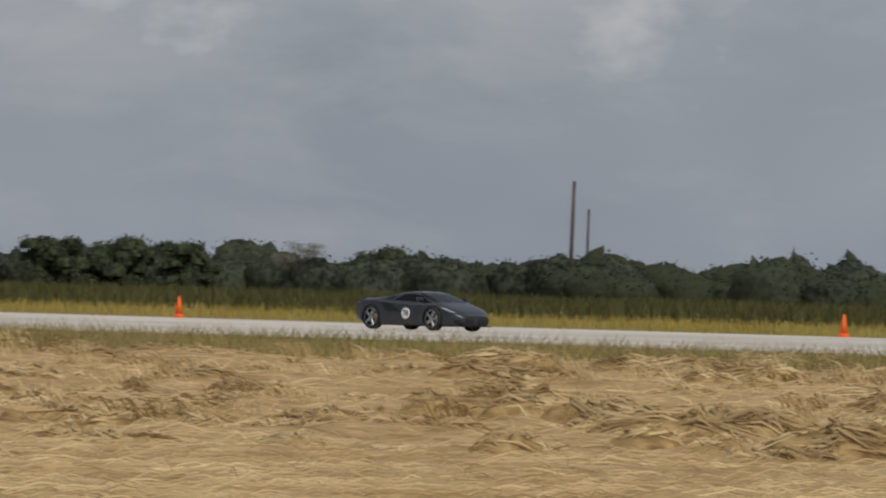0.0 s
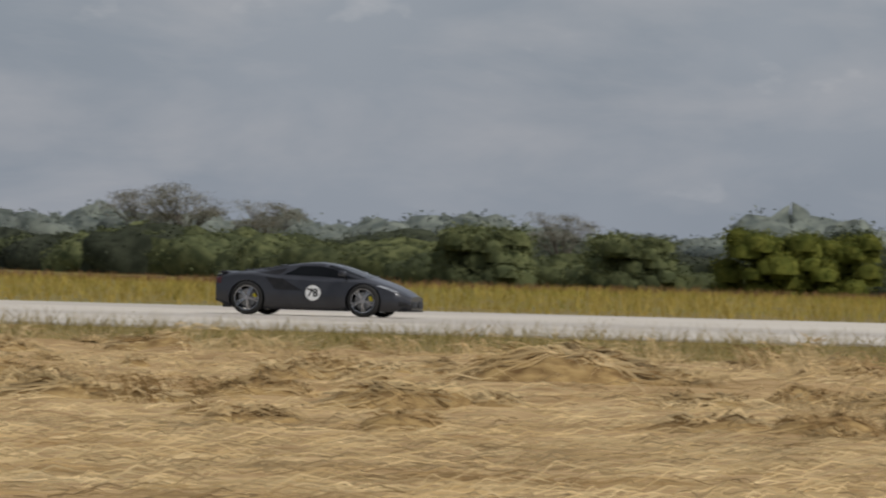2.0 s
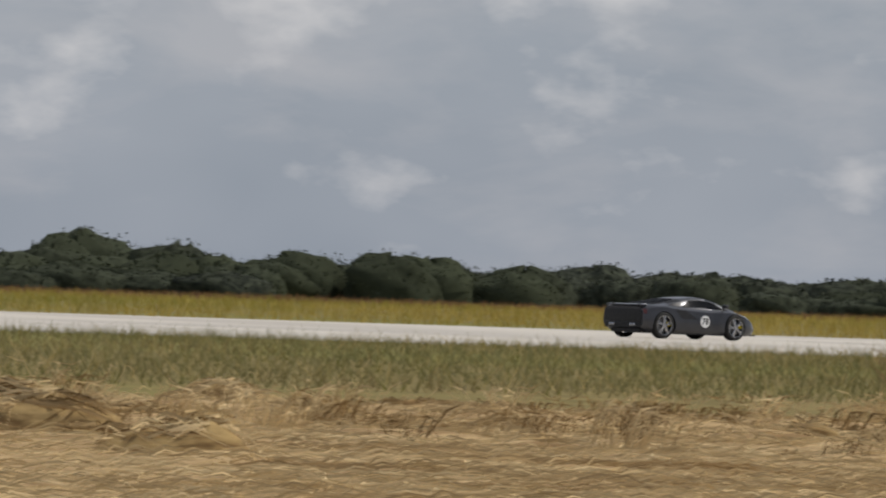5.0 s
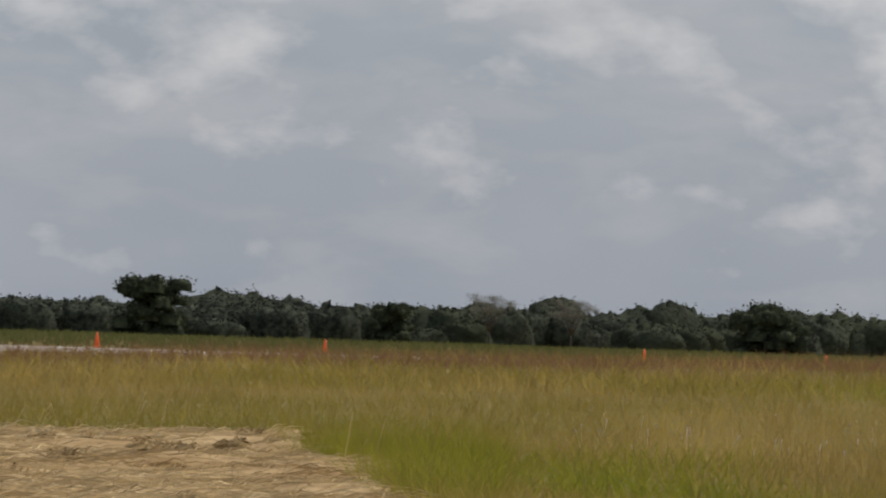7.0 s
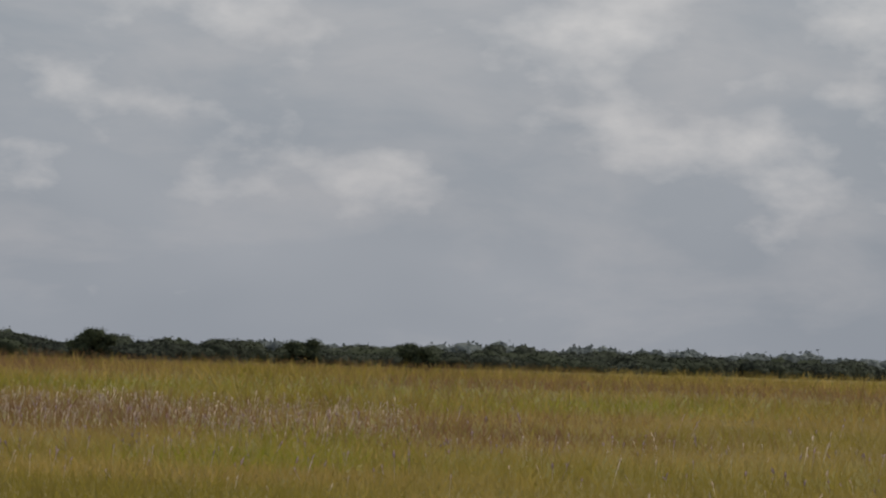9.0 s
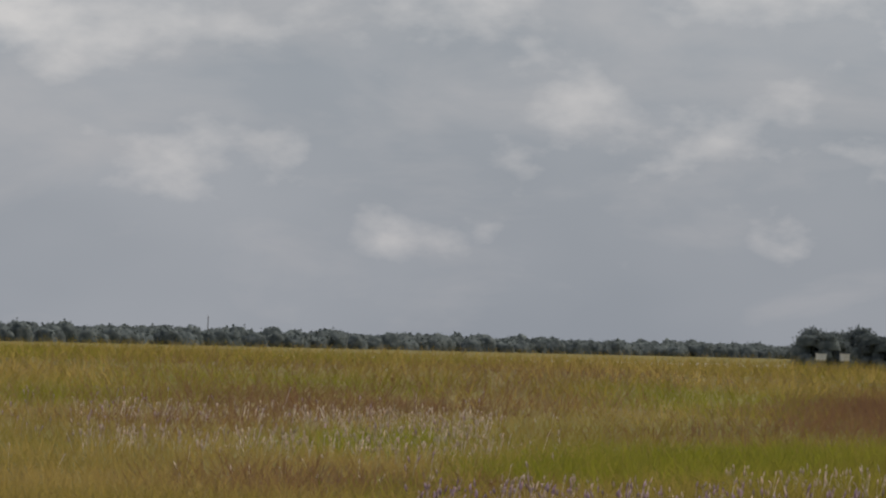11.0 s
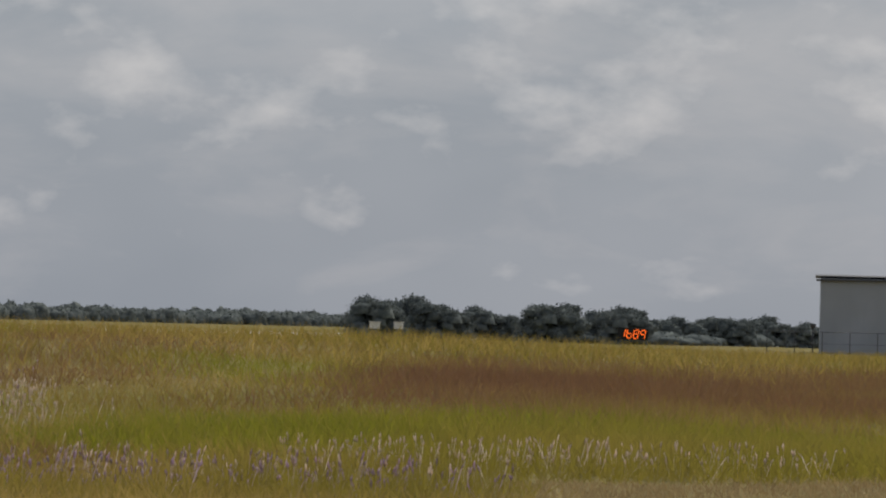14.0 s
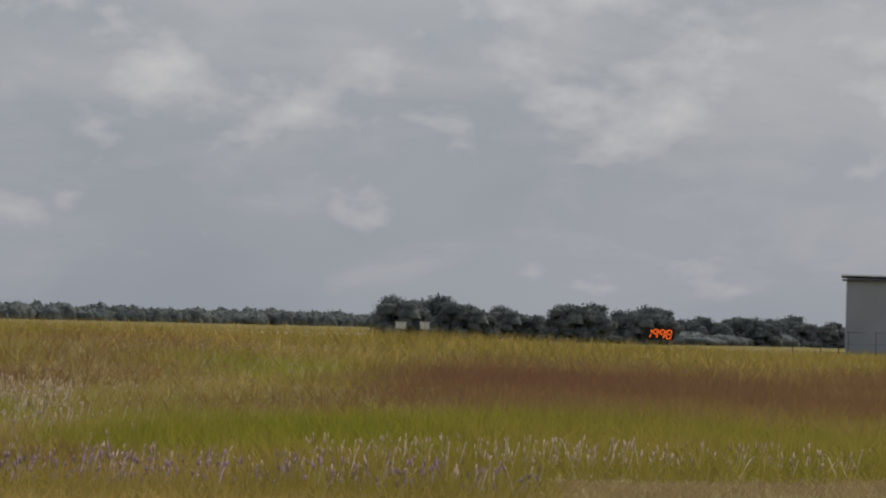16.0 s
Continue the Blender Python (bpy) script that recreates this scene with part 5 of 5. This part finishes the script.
def car_body():
    bm = bmesh.new()
    rings = []
    for x, sec in body_grid(-2.15, 2.15, 64):
        full = [(-y, z) for y, z in sec] + [(y, z) for y, z in sec[-2:0:-1]]
        rings.append([bm.verts.new((x, y, z)) for y, z in full])
    n = len(rings[0])
    for a, b in zip(rings[:-1], rings[1:]):
        for k in range(n):
            bm.faces.new((a[k], a[(k + 1) % n], b[(k + 1) % n], b[k]))
    bm.faces.new(rings[0][::-1])
    bm.faces.new(rings[-1])
    bmesh.ops.recalc_face_normals(bm, faces=bm.faces[:])
    me = bpy.data.meshes.new("shell")
    bm.to_mesh(me)
    bm.free()
    shell = new("shell", me)
    cut = bmesh.new()
    for wx, r in ((-1.43, .405), (1.17, .395)):
        for s in (-1, 1):
            bmesh.ops.create_cone(cut, cap_ends=True, segments=40, radius1=r, radius2=r, depth=.42, matrix=pose(wx, s * .84, .345, 90, 0, 0))
    cm = bpy.data.meshes.new("cutter")
    cut.to_mesh(cm)
    cut.free()
    cutter = new("cutter", cm)
    mod = shell.modifiers.new("arches", "BOOLEAN")
    mod.operation, mod.object, mod.solver = "DIFFERENCE", cutter, "EXACT"
    dg = bpy.context.evaluated_depsgraph_get()
    done = bpy.data.meshes.new_from_object(shell.evaluated_get(dg))
    bpy.data.objects.remove(shell)
    bpy.data.objects.remove(cutter)
    done.materials.clear()
    done.materials.append(M_PAINT)
    done.shade_smooth()
    done.set_sharp_from_angle(angle=radians(32))
    return done


def text_mesh(body, size):
    cu = bpy.data.curves.new("digits", "FONT")
    cu.body, cu.size, cu.align_x, cu.align_y, cu.extrude, cu.offset = body, size, "CENTER", "CENTER", 0.001, 0.006
    ob = new("digits", cu)
    dg = bpy.context.evaluated_depsgraph_get()
    me = bpy.data.meshes.new_from_object(ob.evaluated_get(dg))
    bpy.data.objects.remove(ob)
    return me


def wheel(parent, wx, side, r, name="wheel"):
    hub = new(name)
    hub.parent = parent
    hub.location = (wx, side * .80, r)
    bm = bmesh.new()
    prof = ((r * .74, -.12), (r * .9, -.13), (r * .985, -.10), (r, -.05), (r, .05), (r * .985, .10), (r * .9, .13), (r * .74, .12))
    seg = 40
    rings = [[bm.verts.new((p * math.cos(6.28318 * k / seg), y, p * math.sin(6.28318 * k / seg))) for p, y in prof] for k in range(seg)]
    for k in range(seg):
        a, b = rings[k], rings[(k + 1) % seg]
        for j in range(len(prof) - 1):
            bm.faces.new((a[j], a[j + 1], b[j + 1], b[j]))
    bmesh.ops.recalc_face_normals(bm, faces=bm.faces[:])
    part("tyre", bm, M_TYRE, hub)
    bm = bmesh.new()
    o = side * .105
    for k in range(5):
        a = 6.28318 * k / 5
        for da in (-.13, .13):
            tube(bm, (math.cos(a + da * .6) * .05, o, math.sin(a + da * .6) * .05), (math.cos(a + da) * r * .72, o * .96, math.sin(a + da) * r * .72), .026, .02, 6)
    tube(bm, (0, o - .02, 0), (0, o + side * .012, 0), .062, .05, 16)
    ring2 = [[bm.verts.new((p * math.cos(6.28318 * k / seg), y, p * math.sin(6.28318 * k / seg))) for p, y in ((r * .76, side * .12), (r * .70, side * .118), (r * .69, 0), (r * .76, 0))] for k in range(seg)]
    for k in range(seg):
        a, b = ring2[k], ring2[(k + 1) % seg]
        for j in range(4):
            bm.faces.new((a[j], a[(j + 1) % 4], b[(j + 1) % 4], b[j]))
    part("rim", bm, M_RIM, hub, "five-spoke alloy rim", smooth=False)
    bm = bmesh.new()
    tube(bm, (0, side * .02, 0), (0, side * .045, 0), r * .52, r * .52, 28)
    part("brake_disc", bm, M_DISC, hub, smooth=False)
    return hub


def sports_car():
    root = tagged(new("sports_car"), "low satin charcoal mid-engined sports car with white number roundels", "car")
    body = new("body", car_body())
    body.parent = root
    body["label"] = "satin charcoal wedge-shaped bodywork"
    bm = bmesh.new()
    box(bm, (3.9, 1.24, .42), pose(-.1, 0, .36))
    part("chassis", bm, M_BLACK, root, smooth=False)
    for s in (-1, 1):
        part("side_window", patch(-.62, .72, 7.15, 8.9, 14, .005, s, lambda u, v: (-.66 + .34 * v) + u * ((1.08 - .56 * v) - (-.66 + .34 * v))), M_GLASS, root, "dark tinted side window")
        part("quarter_window", patch(-1.2, -.72, 7.2, 8.7, 8, .005, s, lambda u, v: (-1.25 + .30 * v) + u * .5 * (1 - .3 * v)), M_BLACK, root)
        part("side_intake", patch(-1, -.5, 4.0, 4.95, 8, .006, s, lambda u, v: (-.80 - .22 * v) + u * (.62 - .22 * v)), M_BLACK, root, "black side air intake")
        part("headlight", patch(1.42, 1.86, 5.3, 6.2, 8, .005, s, lambda u, v: 1.45 + .1 * v + u * .38), M_LAMP, root, "clear headlight cover")
        part("tail_light", patch(-2.13, -2.02, 4.4, 5.6, 3, .006, s), M_TAIL, root, "dark red tail lamp")
        part("front_intake", patch(1.93, 2.1, 2.3, 3.8, 5, .006, s), M_BLACK, root)
        part("sill", patch(-.98, .72, 1.6, 2.3, 10, .008, s), M_PAINT, root)
        # mirror on its stalk
        bm = bmesh.new()
        box(bm, (.12, .2, .11), pose(.72, s * .97, .93, 0, 0, s * 12), .03)
        mirror = part("mirror", bm, M_PAINT, root)
        bm = bmesh.new()
        tube(bm, (.77, s * .80, .81), (.73, s * .93, .92), .02, .02, 8)
        part("stalk", bm, M_BLACK, mirror)
        # roundel on the door
        bm = bmesh.new()
        tube(bm, (.05, s * .885, .50), (.05, s * .918, .50), .165, .165, 36)
        disc = part("roundel", bm, M_WHITE, root, "white round number plate on the door", smooth=False)
        me = text_mesh("78", .235)
        me.materials.clear()
        me.materials.append(M_BLACK)
        num = new("digits", me)
        num.parent = disc
        num.matrix_basis = pose(.05, s * .921, .50, 90, 0, 0 if s < 0 else 180)
        for wx in (-1.43, 1.17):
            bm = bmesh.new()
            box(bm, (.06, .06, .13), pose(wx + .17, s * .86, .40, 0, -30, 0), .02)
            part("caliper", bm, M_CALIPER, root, "yellow brake caliper")
    part("windscreen", patch(.12, .98, 9.15, 12, 12, .005, -1, lambda u, v: .32 + .04 * v + u * .84), M_GLASS, root, "dark raked windscreen")
    part("windscreen", patch(.12, .98, 9.15, 12, 12, .005, 1, lambda u, v: .32 + .04 * v + u * .84), M_GLASS, root, "dark raked windscreen")
    for s in (-1, 1):
        part("engine_cover", patch(-1.75, -.62, 9.3, 12, 12, .005, s), M_BLACK, root, "black slatted engine cover")
    for k in range(6):
        x = -1.6 + k * .16
        bm = bmesh.new()
        box(bm, (.03, .9, .025), pose(x, 0, Z_TOP(x) + .012), .006)
        part("louvre", bm, M_PAINT, root)
    # tail: black panel, wing, exhausts, plate
    bm = bmesh.new()
    box(bm, (.03, 1.56, .36), pose(-2.155, 0, .62), .01)
    part("rear_grille", bm, M_BLACK, root)
    bm = bmesh.new()
    box(bm, (.05, 1.5, .16), pose(-2.15, 0, .36), .015)
    part("diffuser", bm, M_BLACK, root)
    bm = bmesh.new()
    box(bm, (.20, 1.5, .03), pose(-2.04, 0, .915, 0, -6, 0), .012)
    wing = part("rear_wing", bm, M_PAINT, root)
    for s in (-.55, .55):
        bm = bmesh.new()
        box(bm, (.12, .03, .12), pose(-2.04, s, .88), .006)
        part("strut", bm, M_BLACK, wing)
    for s in (-.27, .27):
        bm = bmesh.new()
        box(bm, (.03, .40, .15), pose(2.15, s, .29, 0, -8, 0), .01)
        part("nose_intake", bm, M_BLACK, root, "black front air intake")
    for s in (-.5, -.38, .38, .5):
        bm = bmesh.new()
        tube(bm, (-2.22, s, .36), (-2.05, s, .36), .045, .045, 14)
        part("exhaust_pipe", bm, M_RIM, root)
    bm = bmesh.new()
    box(bm, (.22, 1.3, .035), pose(2.02, 0, .155), .012)
    part("front_splitter", bm, M_BLACK, root)
    wheels = [wheel(root, wx, s, r) for wx, r in ((-1.43, .365), (1.17, .355)) for s in (-1, 1)]
    return root, wheels


car, wheels = sports_car()


# ---------------------------------------------------------------- what moves
CAR_SPEED, CAR_Y, BRAKE_FROM, BRAKE = 74.1, 196.9, 8.0, 7.0


def car_x(t):
    """Steady past the camera, braking far down the runway."""
    late = max(0.0, t - BRAKE_FROM)
    return CAR_SPEED * (t - 2.72) + 0.4 - 0.5 * BRAKE * late * late


def motions():
    walk(car, [(k / 10, pose(car_x(k / 10), CAR_Y, top_z)) for k in range(161)])
    for w in wheels:
        place, r = w.location.copy(), w.location.z
        step = CAR_SPEED / FPS / r - 6.283185
        turn, rows_ = 0.0, []
        for k in range(481):
            rows_.append((k / FPS, Matrix.Translation(place) @ Matrix.Rotation(turn, 4, "Y")))
            turn += step * max(0.1, 1 - max(0.0, k / FPS - BRAKE_FROM) / 9)
        walk(w, rows_)
    # the display jumps from one reading to the next: lit segments change slots
    for (d, s), (d2, s2) in (((1, "e"), (1, "b")), ((1, "d"), (1, "a")), ((2, "e"), (3, "e")), ((2, "d"), (3, "d"))):
        a, b = seg_place(d, s), seg_place(d2, s2)
        ob = led[d, s]
        walk(ob, [(0, Matrix.Translation(a)), (SWITCH, Matrix.Translation(a)), (SWITCH + 0.034, Matrix.Translation(b)), (16, Matrix.Translation(b))])


SWITCH = 15.13
motions()
